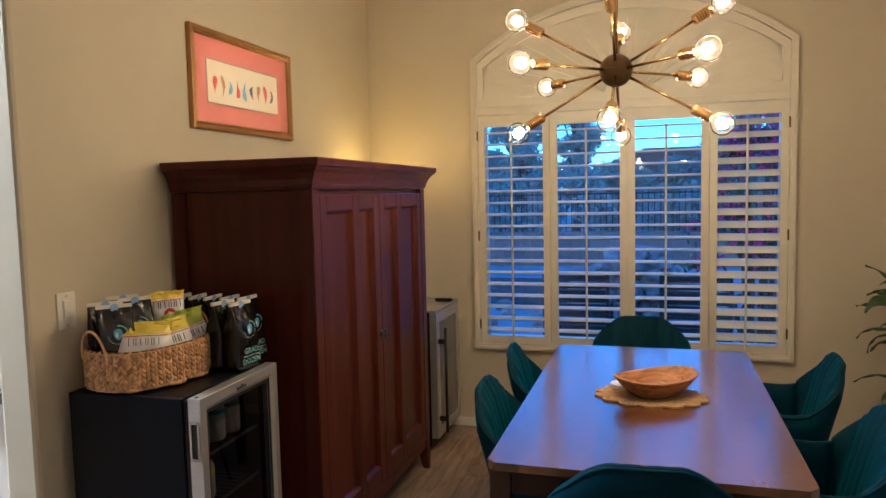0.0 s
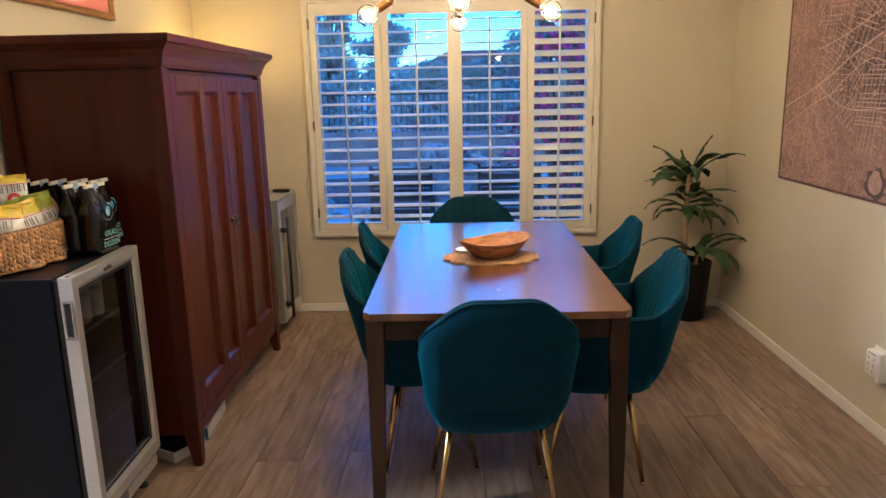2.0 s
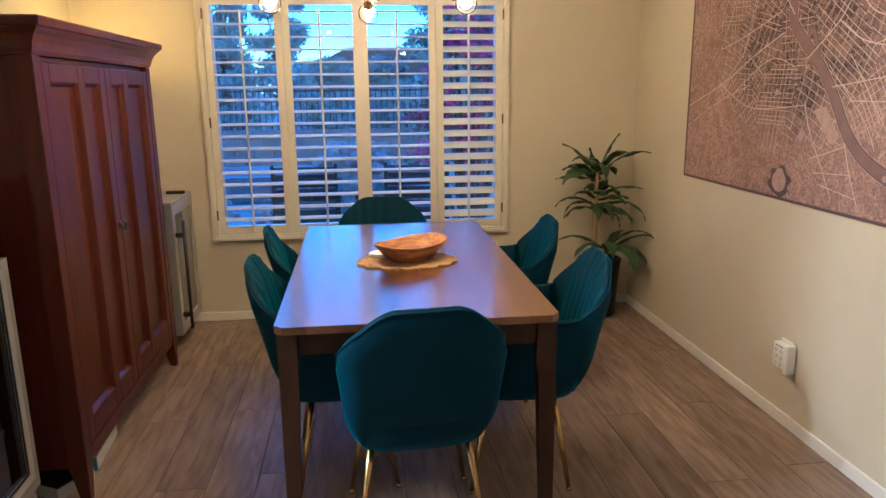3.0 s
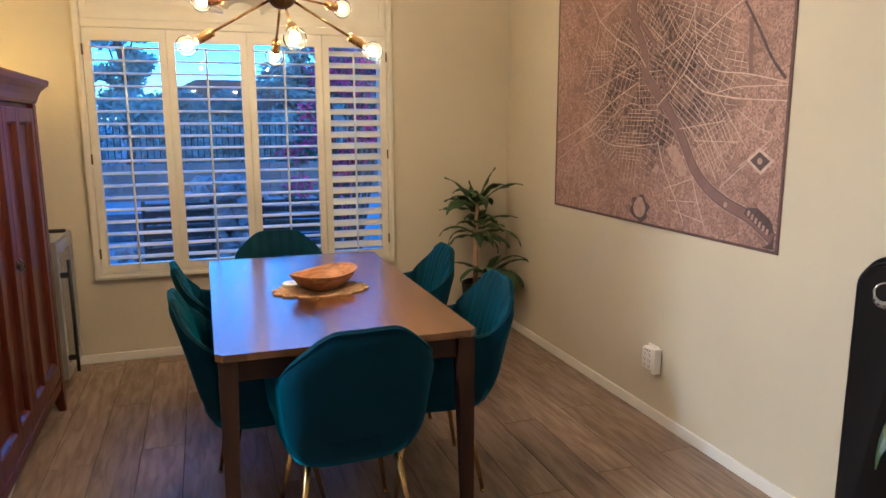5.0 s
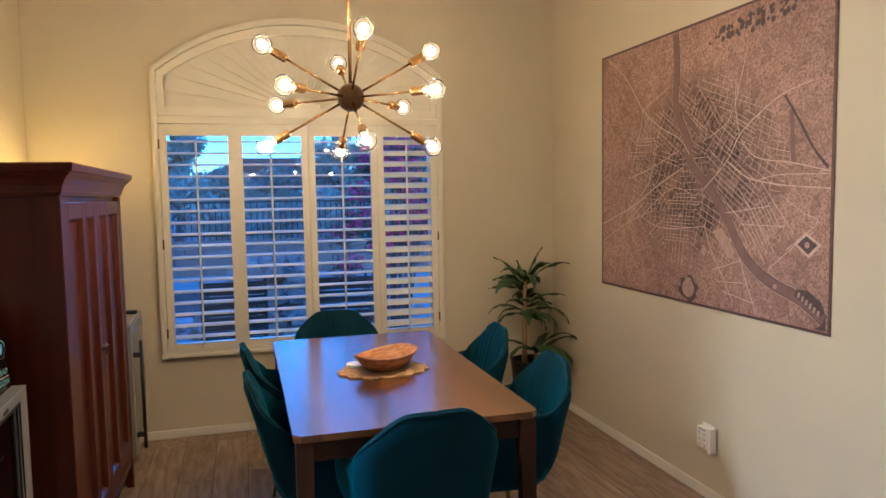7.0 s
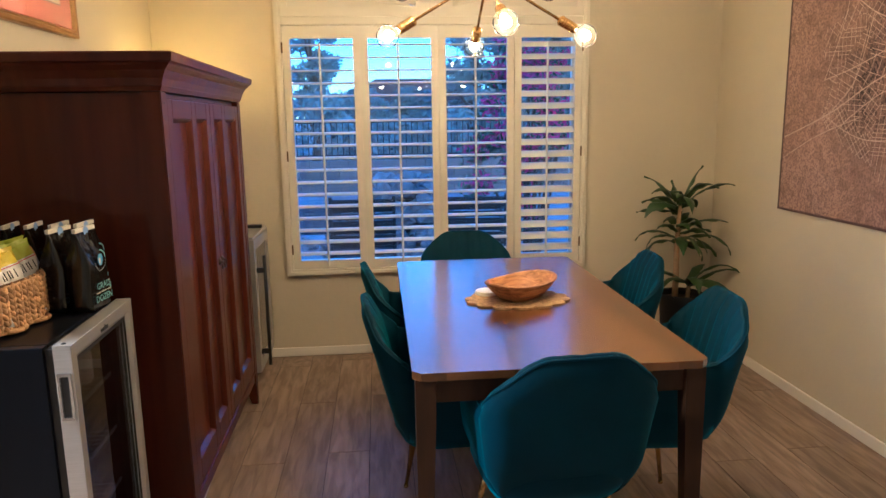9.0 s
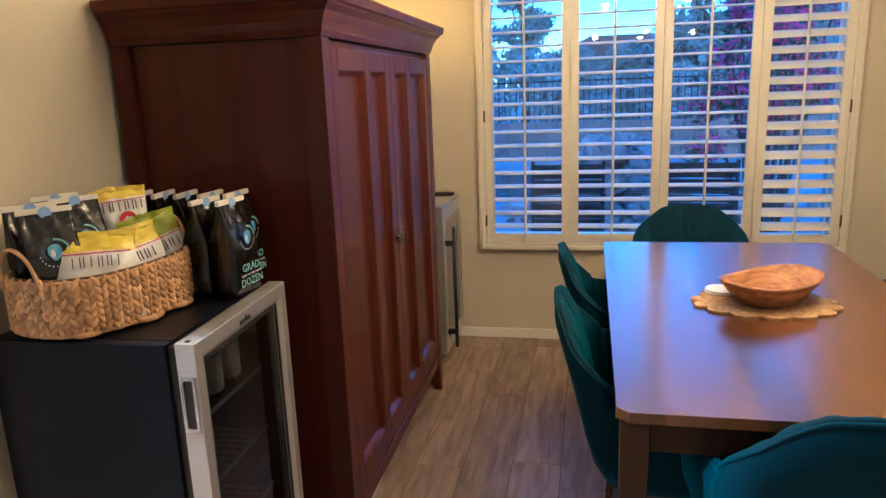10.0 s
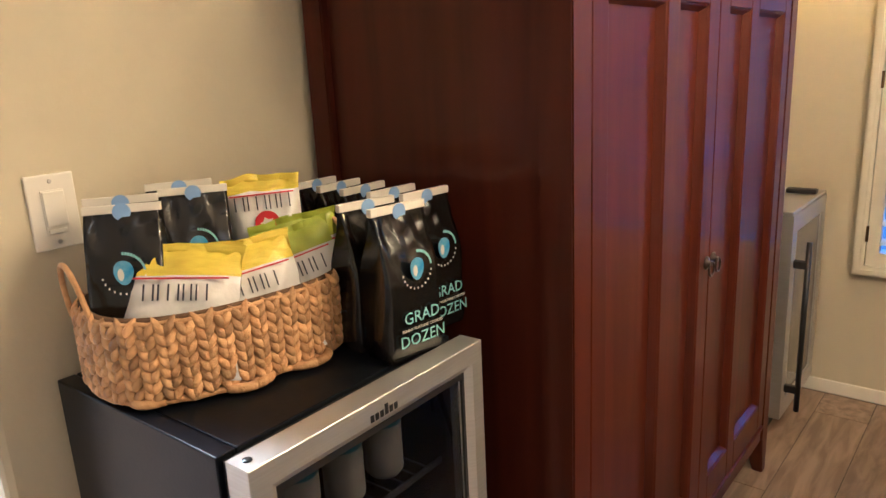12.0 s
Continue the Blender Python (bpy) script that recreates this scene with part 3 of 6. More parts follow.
    for py in (y0 + 0.012, y0 + 0.03):
        part("peg", box(x1 - 0.002, x1 + 0.001, py, py + 0.006, 1.500, 1.506, 0.001), M_DARK, t)
    return t


armoire()

# ---- chandelier ----


def chandelier():
    cx, cy, cz = -0.179, 3.311, 1.931
    t = thing("chandelier", "brass sputnik chandelier with twelve glowing globe bulbs", "chandelier", (cx, cy, cz))
    prof = [(0.058 * math.sin(math.pi * k / 18), -0.058 * math.cos(math.pi * k / 18)) for k in range(19)]
    prof[0], prof[-1] = (0, -0.058), (0, 0.058)
    part("hub", lathe(prof, 32), M_BRONZE, t, "aged brass ball", True)
    part("hub_band", lathe([(0.0585, -0.003), (0.0595, 0.0), (0.0585, 0.003), (0.055, 0.0), (0.0585, -0.003)], 32), M_BRONZE, t, "", True)
    part("stem", tube([(0, 0, 0.055), (0, 0, CEIL - cz - 0.03)], 0.008, 10), M_GOLD, t, "", True)
    part("canopy", lathe([(0, CEIL - cz - 0.035), (0.05, CEIL - cz - 0.03), (0.062, CEIL - cz - 0.012), (0.064, CEIL - cz - 0.001), (0, CEIL - cz - 0.0005)], 24), M_GOLD, t, "", True)
    rods = []
    for az in (0, 90, 180, 270):
        rods += [(az, 30), (az, -30), (az + 45, 0)]
    g = bulb_glass("bulb_glass")
    lit = glowing("filament", (1.0, 0.58, 0.22), BULB_POWER)
    ball = mesh_of("bulb_core", lathe([(0, 0.384)] + [(0.018 * math.sin(math.pi * k / 12), 0.405 - 0.021 * math.cos(math.pi * k / 12)) for k in range(1, 12)] + [(0, 0.426)], 16), lit, True)
    globe_r, globe_c = 0.0405, 0.408
    start = math.asin(0.013 / globe_r)
    gp = [(0.013, 0.366)] + [(globe_r * math.sin(start + (math.pi - start) * k / 14), globe_c - globe_r * math.cos(start + (math.pi - start) * k / 14)) for k in range(14)] + [(0, globe_c + globe_r)]
    globe = mesh_of("bulb", lathe(gp, 28), g, True)
    rod_m = mesh_of("arm", tube([(0, 0, 0.054), (0, 0, 0.300)], 0.0052, 10), M_GOLD, True)
    sock = [(0, 0.294), (0.010, 0.294), (0.0175, 0.300)]
    for k in range(6):
        sock += [(0.0185, 0.304 + 0.009 * k), (0.0185, 0.310 + 0.009 * k), (0.0170, 0.3115 + 0.009 * k)]
    sock += [(0.0185, 0.360), (0.0185, 0.364), (0.014, 0.366), (0, 0.366)]
    sock_m = mesh_of("socket", lathe(sock, 20), M_GOLD, False)
    for az, el in rods:
        a, e = radians(az), radians(el)
        d = Vector((math.cos(a) * math.cos(e), math.sin(a) * math.cos(e), math.sin(e)))
        m = d.to_track_quat("Z", "Y").to_matrix().to_4x4()
        arm = part("arm", rod_m, None, t)
        arm.matrix_basis = m
        part("socket", sock_m, None, arm)
        b = part("bulb", globe, None, arm, "clear globe bulb, lit")
        part("filament", ball, None, arm)
    return t


chandelier()

# ---- beverage coolers ----


def can(parent_name, at, body, lid_c, h=0.122, r=0.033, label="", cat="can"):
    t = thing(parent_name, label, cat, at)
    part("body", lathe([(0, 0.0), (r * 0.78, 0.0), (r, 0.010), (r, h - 0.018), (r * 0.82, h - 0.004), (r * 0.80, h), (0, h - 0.003)], 20), body, t, "", True)
    part("band", lathe([(r + 0.0004, h * 0.74), (r + 0.0006, h * 0.75), (r + 0.0006, h * 0.845), (r + 0.0004, h * 0.85)], 20), lid_c, t, "", True)
    part("lid", lathe([(0, h + 0.0005), (r * 0.74, h + 0.0005), (r * 0.76, h + 0.003), (r * 0.80, h + 0.001)], 20), M_STEEL, t, "", True)
    return t


def beverage_cooler():
    t = thing("beverage_cooler", "black beverage cooler with a steel-framed glass door", "mini fridge", (-1.318, 2.431, 0), 1.8)
    w, z0, z1, d = 0.458, 0.022, 0.922, 0.405
    xb, xf = -0.064 - d, -0.064
    for name, c in (("side_wall", (xb, xf, 0.002, 0.030, z0, z1)), ("side_wall", (xb, xf, w - 0.030, w - 0.002, z0, z1)), ("top", (xb, xf, 0.031, w - 0.031, z1 - 0.03, z1)),
                    ("base", (xb, xf, 0.031, w - 0.031, z0, z0 + 0.11)), ("back", (xb, xb + 0.03, 0.031, w - 0.031, z0 + 0.111, z1 - 0.031))):
        part(name, box(*c, 0.0025), M_BLACK, t)
    steps = ((0.0, -0.042), (0.0, -0.0012), (0.0012, 0.0), (0.030, 0.0), (0.031, -0.001), (0.042, -0.010), (0.042, -0.042))
    rows = [[(x, *q) for q in rect(o, w - o * 0.9, 0.148 + o * 1.35, 0.926 - o * 1.05)] for o, x in steps]
    door = part("door", grid_mesh(rows, None, True), M_STEEL, t, "brushed steel door frame with dark glass")
    own = ring_plate(rect(0.041, w - 0.035, 0.204, 0.881), rect(0.050, w - 0.044, 0.214, 0.871), 0.004, "x", -0.014)
    part("gasket", own, M_DARK, door)
    part("door_seal", ring_plate(rect(0.010, w - 0.010, 0.160, 0.915), rect(0.030, w - 0.030, 0.180, 0.895), 0.021, "x", -0.0635), M_DARK, t)
    for zz, a in ((0.903, 0),):
        for k in range(6):
            part("maker_mark", box(0.0004, 0.0010, 0.196 + k * 0.0095, 0.2025 + k * 0.0095, zz - 0.006, zz + (0.010 if k in (3,) else 0.004)), M_DARK, door)
    g = part("pane", box(-0.022, -0.017, 0.0505, w - 0.0445, 0.2145, 0.8705), M_SMOKE, door, "smoked glass pane")
    g.visible_shadow = False
    part("handle", ring_plate(rect(-0.038, -0.006, 0.738, 0.858), rect(-0.032, -0.012, 0.746, 0.850), 0.0035, "y", -0.0039), M_CHROME, door)
    part("handle_recess", box(-0.0315, -0.0125, -0.0010, -0.0004, 0.7465, 0.8495), M_DARK, door)
    part("screw_cap", lathe([(0, 0.9258), (0.006, 0.9258), (0.006, 0.9275), (0.003, 0.929), (0, 0.929)], 14, None, (-0.022, 0.016)), M_DARK, door)
    part("screw_cap", lathe([(0, 0.9258), (0.010, 0.9258), (0.010, 0.931), (0.007, 0.934), (0, 0.934)], 14, None, (-0.075, w - 0.030)), M_DARK, t)
    part("kick_bar", box(-0.050, -0.012, 0.20, w - 0.01, 0.085, 0.125, 0.004), M_STEEL, t)
    for y in (0.03, w - 0.03):
        for x in (-0.07, xb + 0.04):
            part("foot", lathe([(0, 0.0), (0.018, 0.0), (0.018, 0.014), (0.008, 0.020), (0, 0.0225)], 14, None, (x, y)), M_DARK, t)
    for z in (0.36, 0.53, 0.70):
        sh = part("shelf", box(-0.075, -0.070, 0.034, w - 0.034, z, z + 0.010), M_WIRE, t, "chromed wire shelf")
        for k in range(13):
            y = 0.045 + k * 0.029
            part("wire", tube([(xb + 0.035, y, z + 0.004), (-0.0755, y, z + 0.004)], 0.0016, 6), M_WIRE, sh)
    return t


M_SMOKE = glass("smoked_glass", (0.26, 0.28, 0.31))
M_WIRE = material("shelf_wire", (0.22, 0.22, 0.22), 0.4, 0.8)
M_CHROME = material("chrome", (0.62, 0.62, 0.63), 0.16, 1.0)
M_LABEL = material("can_label", (0.50, 0.47, 0.43), 0.35, second=(0.44, 0.30, 0.27), scale=16.0)
M_TEALCAN = material("can_teal", (0.05, 0.22, 0.30), 0.3)
M_YELLOW = material("yellow_print", (0.76, 0.62, 0.006), 0.24, second=(0.66, 0.50, 0.006), scale=30.0, stretch=(1, 1, 5), bump=0.6, bump_scale=34.0)
M_LIME = material("lime_print", (0.38, 0.44, 0.008), 0.28, second=(0.34, 0.40, 0.02), scale=12.0, bump=0.6, bump_scale=34.0)
beverage_cooler()


def in_cooler(x, y, z):
    p = pose(-1.318, 2.431, 0, 0, 0, 1.8) @ Vector((x, y, z))
    return (p.x, p.y, p.z)


for x, y, k in ((-0.12, 0.155, 0), (-0.12, 0.245, 0), (-0.20, 0.10, 0), (-0.20, 0.19, 0), (-0.13, 0.085, 0), (-0.12, 0.335, 0)):
    can("drink_can", in_cooler(x, y, 0.7125), M_LABEL, M_TEALCAN, 0.125, 0.032, "pale printed drink can with a blue shoulder")
for x, y in ((-0.12, 0.10), (-0.19, 0.12), (-0.12, 0.175)):
    can("drink_can", in_cooler(x, y, 0.5425), M_LABEL, M_YELLOW, 0.120, 0.031, "pale drink can with a yellow band")


def wine_cooler():
    t = thing("wine_cooler", "steel-framed glass door wine cooler with a bar handle", "mini fridge", (-1.252, 4.515, 0))
    w, top = 0.47, 0.838
    part("cabinet", box(-0.49, -0.047, 0.003, w - 0.003, 0.03, top - 0.012, 0.004), M_BLACK, t, "black cabinet")
    part("top_plate", box(-0.49, -0.005, 0.0, w, top - 0.011, top, 0.002), M_STEEL, t)
    door = part("door", ring_plate(rect(0.0, w, 0.085, top - 0.014), rect(0.058, w - 0.05, 0.14, top - 0.075), 0.040, "x", -0.042), M_STEEL, t)
    part("pane", box(-0.030, -0.010, 0.0585, w - 0.0505, 0.1405, top - 0.0755), M_GREY_GLASS, door, "grey mirror-like glass")
    bar = part("handle", tube([(0.044, 0.030, 0.12), (0.044, 0.030, 0.735)], 0.009, 12), M_DARK, door, "dark bar handle", True)
    for z in (0.20, 0.655):
        part("bracket", box(0.0, 0.043, 0.021, 0.039, z - 0.014, z + 0.014, 0.003), M_DARK, bar)
    part("kick_plate", box(-0.09, -0.060, 0.01, w - 0.01, 0.0, 0.029), M_DARK, t)
    return t


M_GREY_GLASS = material("grey_glass_door", (0.16, 0.15, 0.14), 0.10, 0.0, second=(0.14, 0.13, 0.12), scale=3.0, specular=0.8)
wine_cooler()
own = box(-1.37, -1.265, 4.86, 4.895, 0.8385, 0.857, 0.005)
single("remote_control", own, M_DARK, "small black remote lying on the wine cooler", "remote control")
lamp = thing("table_lamp", "small uplight lamp glowing behind the armoire", "lamp", (-1.62, 4.66, 0.8385))
part("base", lathe([(0, 0.0), (0.06, 0.0), (0.06, 0.012), (0.012, 0.03), (0.010, 0.60), (0.03, 0.62), (0.05, 0.70), (0.045, 0.70), (0.02, 0.63), (0, 0.63)], 20), M_BRONZE, lamp, "", True)
part("bulb", lathe([(0, 0.635), (0.018, 0.65), (0.026, 0.685), (0.018, 0.715), (0, 0.725)], 14), glowing("uplight_bulb", (1.0, 0.50, 0.07), GLOW_POWER * 20), lamp, "warm lit bulb", True)

# ---- the basket with snacks ----
BC, BA, BB = Vector((-1.620, 2.622)), 0.142, 0.194
BZ0, BH = 0.927, 0.120
IN_BASKET = Matrix.Translation((BC.x - 0.026, BC.y + 0.002, 0)) @ pose(0, 0, 0, 0, 0, -8) @ Matrix.Translation((-BC.x, -BC.y, 0))


def oval(ang, grow=0.0, e=2.5):
    c, s = math.cos(ang), math.sin(ang)
    r = (abs(c) ** e + abs(s) ** e) ** (-1 / e)
    return Vector(((BA + grow) * r * c, (BB + grow) * r * s))


def leaf_piece(bm, p, tangent, up, out, length, width, thick, lean):
    """One plump slanted strand of the weave."""
    along = (up * math.cos(lean) + tangent * math.sin(lean)).normalized()
    across = along.cross(out).normalized()
    rows = []
    for k in range(7):
        f = k / 6
        w = math.sin(math.pi * (0.03 + 0.94 * f ** 0.85)) ** 0.85
        c = p + along * (length * (f - 0.5)) + out * (thick * 0.3 * w + 0.0045 * (1 - f))
        rows.append([tuple(c + across * (width * w * math.cos(a)) + out * (thick * w * math.sin(a) ** 0.7 if 0 < a < 3.1 else 0)) for a in (math.pi * j / 6 for j in range(7))])
    vs = [[bm.verts.new(q) for q in row] for row in rows]
    for a, b in zip(vs, vs[1:]):
        for j in range(6):
            bm.faces.new((a[j], a[j + 1], b[j + 1], b[j]))


def basket():
    t = thing("woven_basket", "oval woven water hyacinth basket holding snack bags", "basket")
    t.matrix_world = IN_BASKET
    wall_rows = []
    for z, g in ((BZ0, -0.03), (BZ0 + 0.002, -0.006), (BZ0 + BH, 0.002), (BZ0 + BH + 0.004, -0.004), (BZ0 + BH, -0.009), (BZ0 + 0.008, -0.014), (BZ0 + 0.006, -0.05)):
        wall_rows.append([(*(BC + oval(2 * math.pi * k / 72, g)), z) for k in range(72)])
    own = grid_mesh(wall_rows, None, True)
    own.faces.new([v for v in own.verts if abs(v.co.z - BZ0 - 0.006) < 1e-5])
    own.faces.new([v for v in own.verts if abs(v.co.z - BZ0) < 1e-5])
    part("lining", own, M_REED_SHADED, t, "", True)
    weave = bmesh.new()
    pts = [oval(2 * math.pi * k / 720) for k in range(721)]
    cum = [0.0]
    for a, b in zip(pts, pts[1:]):
        cum.append(cum[-1] + (b - a).length)
    total, cols, rows_n = cum[-1], 45, 7
    for c in range(cols * 2):
        s = total * (c + 0.5) / (cols * 2)
        k = next(i for i, v in enumerate(cum) if v >= s)
        p2 = pts[k]
        tg = (pts[min(k + 1, 720)] - pts[k - 1]).normalized()
        tangent, out = Vector((tg.x, tg.y, 0)), Vector((tg.y, -tg.x, 0))
        side = 1 if c % 2 else -1
        for r in range(rows_n):
            z = BZ0 + 0.008 + (BH - 0.012) * (r + 0.5) / rows_n + random.uniform(-0.0015, 0.0015) + (0.004 if (c // 2) % 2 else 0)
            q = Vector((BC.x + p2.x, BC.y + p2.y, z)) + tangent * random.uniform(-0.001, 0.001)
            leaf_piece(weave, q, tangent, Vector((0, 0, 1)), out, 0.0320, 0.0066, 0.0078, side * radians(31 + random.uniform(-5, 5)))
    part("weave", weave, M_REED, t, "plump braided reed strands", True, "stuff")
    for z, rr in ((BZ0 + BH - 0.003, 0.0035), (BZ0 + 0.006, 0.0055)):
        ring = [(*(BC + oval(2 * math.pi * k / 80, 0.004)), z + 0.001 * math.sin(k * 2.3)) for k in range(81)]
        part("rim", tube(ring, rr, 8), M_REED, t, "", True)
    for cx, cy, wx, wy in ((-1.640, 2.428, 0.052, 0.0), (-1.600, 2.816, 0.052, 0.0)):
        arcp = [(cx + wx * math.cos(a), cy - 0.012 * math.sin(a) * (1 if cy < 2.6 else -1), BZ0 + BH - 0.02 + 0.088 * math.sin(a)) for a in (math.pi * k / 16 for k in range(17))]
        part("handle", tube(arcp, 0.0040, 8), M_REED, t, "twisted cord loop handle", True)
    for k, (px, py) in enumerate(((-1.530, 2.480), (-1.482, 2.590), (-1.484, 2.690))):
        loop = [(px + 0.024 * math.cos(a), py + 0.034 * math.sin(a), BZ0 + 0.006) for a in (2 * math.pi * j / 16 for j in range(17))]
        part("foot_loop", tube(loop, 0.007, 8), M_REED, t, "", True)
    return t


M_REED = material("reed", (0.68, 0.41, 0.165), 0.55, second=(0.38, 0.20, 0.072), scale=30.0, mix=0.85, bump=0.9, bump_scale=120.0, island=0.32)
# Reed colour darkened for the lining, to put shade between the strands.
M_REED_SHADED = material("reed_gap_shade", (0.13, 0.072, 0.03), 0.8, second=(0.14, 0.08, 0.035), scale=30.0)
basket()

M_FOIL = material("black_foil", (0.008, 0.0075, 0.007), 0.20, second=(0.010, 0.009, 0.009), scale=8.0, bump=0.18, bump_scale=14.0, specular=0.6)
M_TIE = material("white_tie", (0.78, 0.74, 0.66), 0.45, second=(0.72, 0.68, 0.6), scale=14.0)
M_STICK = material("blue_sticker", (0.26, 0.42, 0.78), 0.4, second=(0.32, 0.48, 0.82), scale=20.0)
M_LOGO = material("logo_blue", (0.03, 0.26, 0.60), 0.4, second=(0.20, 0.45, 0.66), scale=70.0, mix=1.0)
M_MINT = material("mint_print", (0.30, 0.62, 0.64), 0.45)
M_CREAM = material("cream_print", (0.80, 0.76, 0.68), 0.45)
M_FILM = material("white_film", (0.82, 0.81, 0.80), 0.16, second=(0.70, 0.69, 0.70), scale=9.0, bump=0.5, bump_scale=34.0)
M_INK = material("navy_ink", (0.018, 0.02, 0.045), 0.45)
M_RED = material("red_print", (0.55, 0.02, 0.02), 0.4)


def foil_bag():
    """A standing side-folded bag, facing +x, 0.10 wide (y), 0.062 deep (x), 0.236 high."""
    t = thing("cookie_bag", "black foil cookie bag with a white tin tie and blue sticker", "bag", group="cookie bags")
    w, d, h = 0.102, 0.064, 0.236
    rows = []
    for k in range(37):
        f = k / 36
        z = 0.001 + f * (h - 0.002)
        pinch = smooth(0.50, 0.95, f)
        dd = d * (1 - 0.90 * pinch) * (1.0 - 0.07 * (1 - smooth(0, 0.05, f)))
        ww = w * (1 + 0.02 * pinch) * (1.0 - 0.05 * (1 - smooth(0, 0.05, f)))
        gus = 0.013 * smooth(0.04, 0.6, f)
        line = []
        for j in range(17):
            g = -1 + j / 8
            crease = 0.010 * abs(noise.noise(Vector((g * 1.6 + 3, f * 5.0, 1.0)))) + 0.004 * noise.noise(Vector((g * 5, f * 11, 4.0)))
            b = 0.0015 * math.sin(7 * f + 3 * g) * math.sin(math.pi * f) + 0.003 * (1 - g * g) * math.sin(math.pi * f) + crease * smooth(0.62, 0.76, f) * (1 - smooth(0.90, 0.97, f)) + 0.0012 * noise.noise(Vector((g * 4, f * 9, 2.0)))
            line.append((dd / 2 + b, ww / 2 * g, z))
        line.append((0.0, ww / 2 - gus, z))
        for j in range(17):
            g = 1 - j / 8
            b = 0.004 * math.sin(6 * f + 2 * g) * math.sin(math.pi * f)
            line.append((-dd / 2 - b, ww / 2 * g, z))
        line.append((0.0, -ww / 2 + gus, z))
        rows.append(line)
    own = grid_mesh(rows, None, True)
    own.faces.new([v for v in own.verts if v.co.z < 0.0011])
    own.faces.new([v for v in own.verts if v.co.z > h - 0.0011])
    part("pouch", own, M_FOIL, t, "", True)
    part("tin_tie", box(-0.0045, 0.0062, -w / 2 - 0.002, w / 2 + 0.002, h - 0.011, h + 0.001, 0.001), M_TIE, t, "white folded tin tie")
    part("sticker", prism([(0.0125 * math.cos(2 * math.pi * k / 24), h - 0.0095 + 0.0125 * math.sin(2 * math.pi * k / 24)) for k in range(24)], 0.0008, None, "x", 0.0064), M_STICK, t, "round pale blue sticker")
    # printed front: a round emblem and the words
    xe = d / 2 + 0.0075
    lg_in = part("emblem", prism([((0.0130 + 0.0030 * math.sin(2 * math.pi * k / 24)) * math.cos(2 * math.pi * k / 24), 0.142 + (0.0185 if math.sin(2 * math.pi * k / 24) > 0 else 0.016) * math.sin(2 * math.pi * k / 24)) for k in range(24)], 0.0005, None, "x", xe), M_LOGO, t, "round blue emblem")
    part("emblem_figure", prism([(-0.004 + 0.0042 * math.cos(2 * math.pi * k / 16), 0.141 + 0.0085 * math.sin(2 * math.pi * k / 16)) for k in range(16)], 0.0004, None, "x", xe + 0.0006), M_CREAM, t)
    for k in range(22):
        a = math.pi * (0.06 + 0.88 * k / 21) if k < 11 else math.pi * (1.06 + 0.88 * (k - 11) / 10)
        size = 0.0021 if k < 11 else 0.0015
        cy, cz = 0.0285 * math.cos(a), 0.142 + 0.0285 * math.sin(a)
        part("emblem_bar", box(xe, xe + 0.0005, cy - size * 0.7, cy + size * 0.7, cz - size, cz + size), M_MINT if k < 11 else M_CREAM, t)
    for text, size, z, mm in (("GRAD", 0.0265, 0.069, M_MINT), ("FUNNY FORTUNE COOKIES", 0.0066, 0.0515, M_CREAM), ("DOZEN", 0.0265, 0.034, M_MINT)):
        ob = part("lettering", writing(text, size, 0.0003), mm, t, "printed word " + text.lower())
        ob.matrix_basis = Matrix.Translation((xe - 0.001, 0.006, z)) @ Matrix(((0, 0, 1, 0), (1, 0, 0, 0), (0, 1, 0, 0), (0, 0, 0, 1)))
    return t


bag = foil_bag()
TOPZ = 0.9225
bag.matrix_world = pose(-1.408, 2.790, TOPZ, 0, 0, -6)
for x, y, turn in ((-1.452, 2.905, -4), (-1.478, 2.795, -9), (-1.520, 2.898, -3), (-1.592, 2.900, 2), (-1.660, 2.905, 4), (-1.728, 2.905, 3)):
    copy_thing(bag, pose(x, y, TOPZ, 0, 0, turn))
# four more lean back in the basket
for x, y, lift, lean, turn in ((-1.612, 2.490, 0.024, -7, -30), (-1.682, 2.515, 0.026, -5, -26), (-1.668, 2.622, 0.026, -7, -24), (-1.738, 2.630, 0.028, -4, -20)):
    copy_thing(bag, IN_BASKET @ pose(x, y, BZ0 + lift, 0, lean, turn))


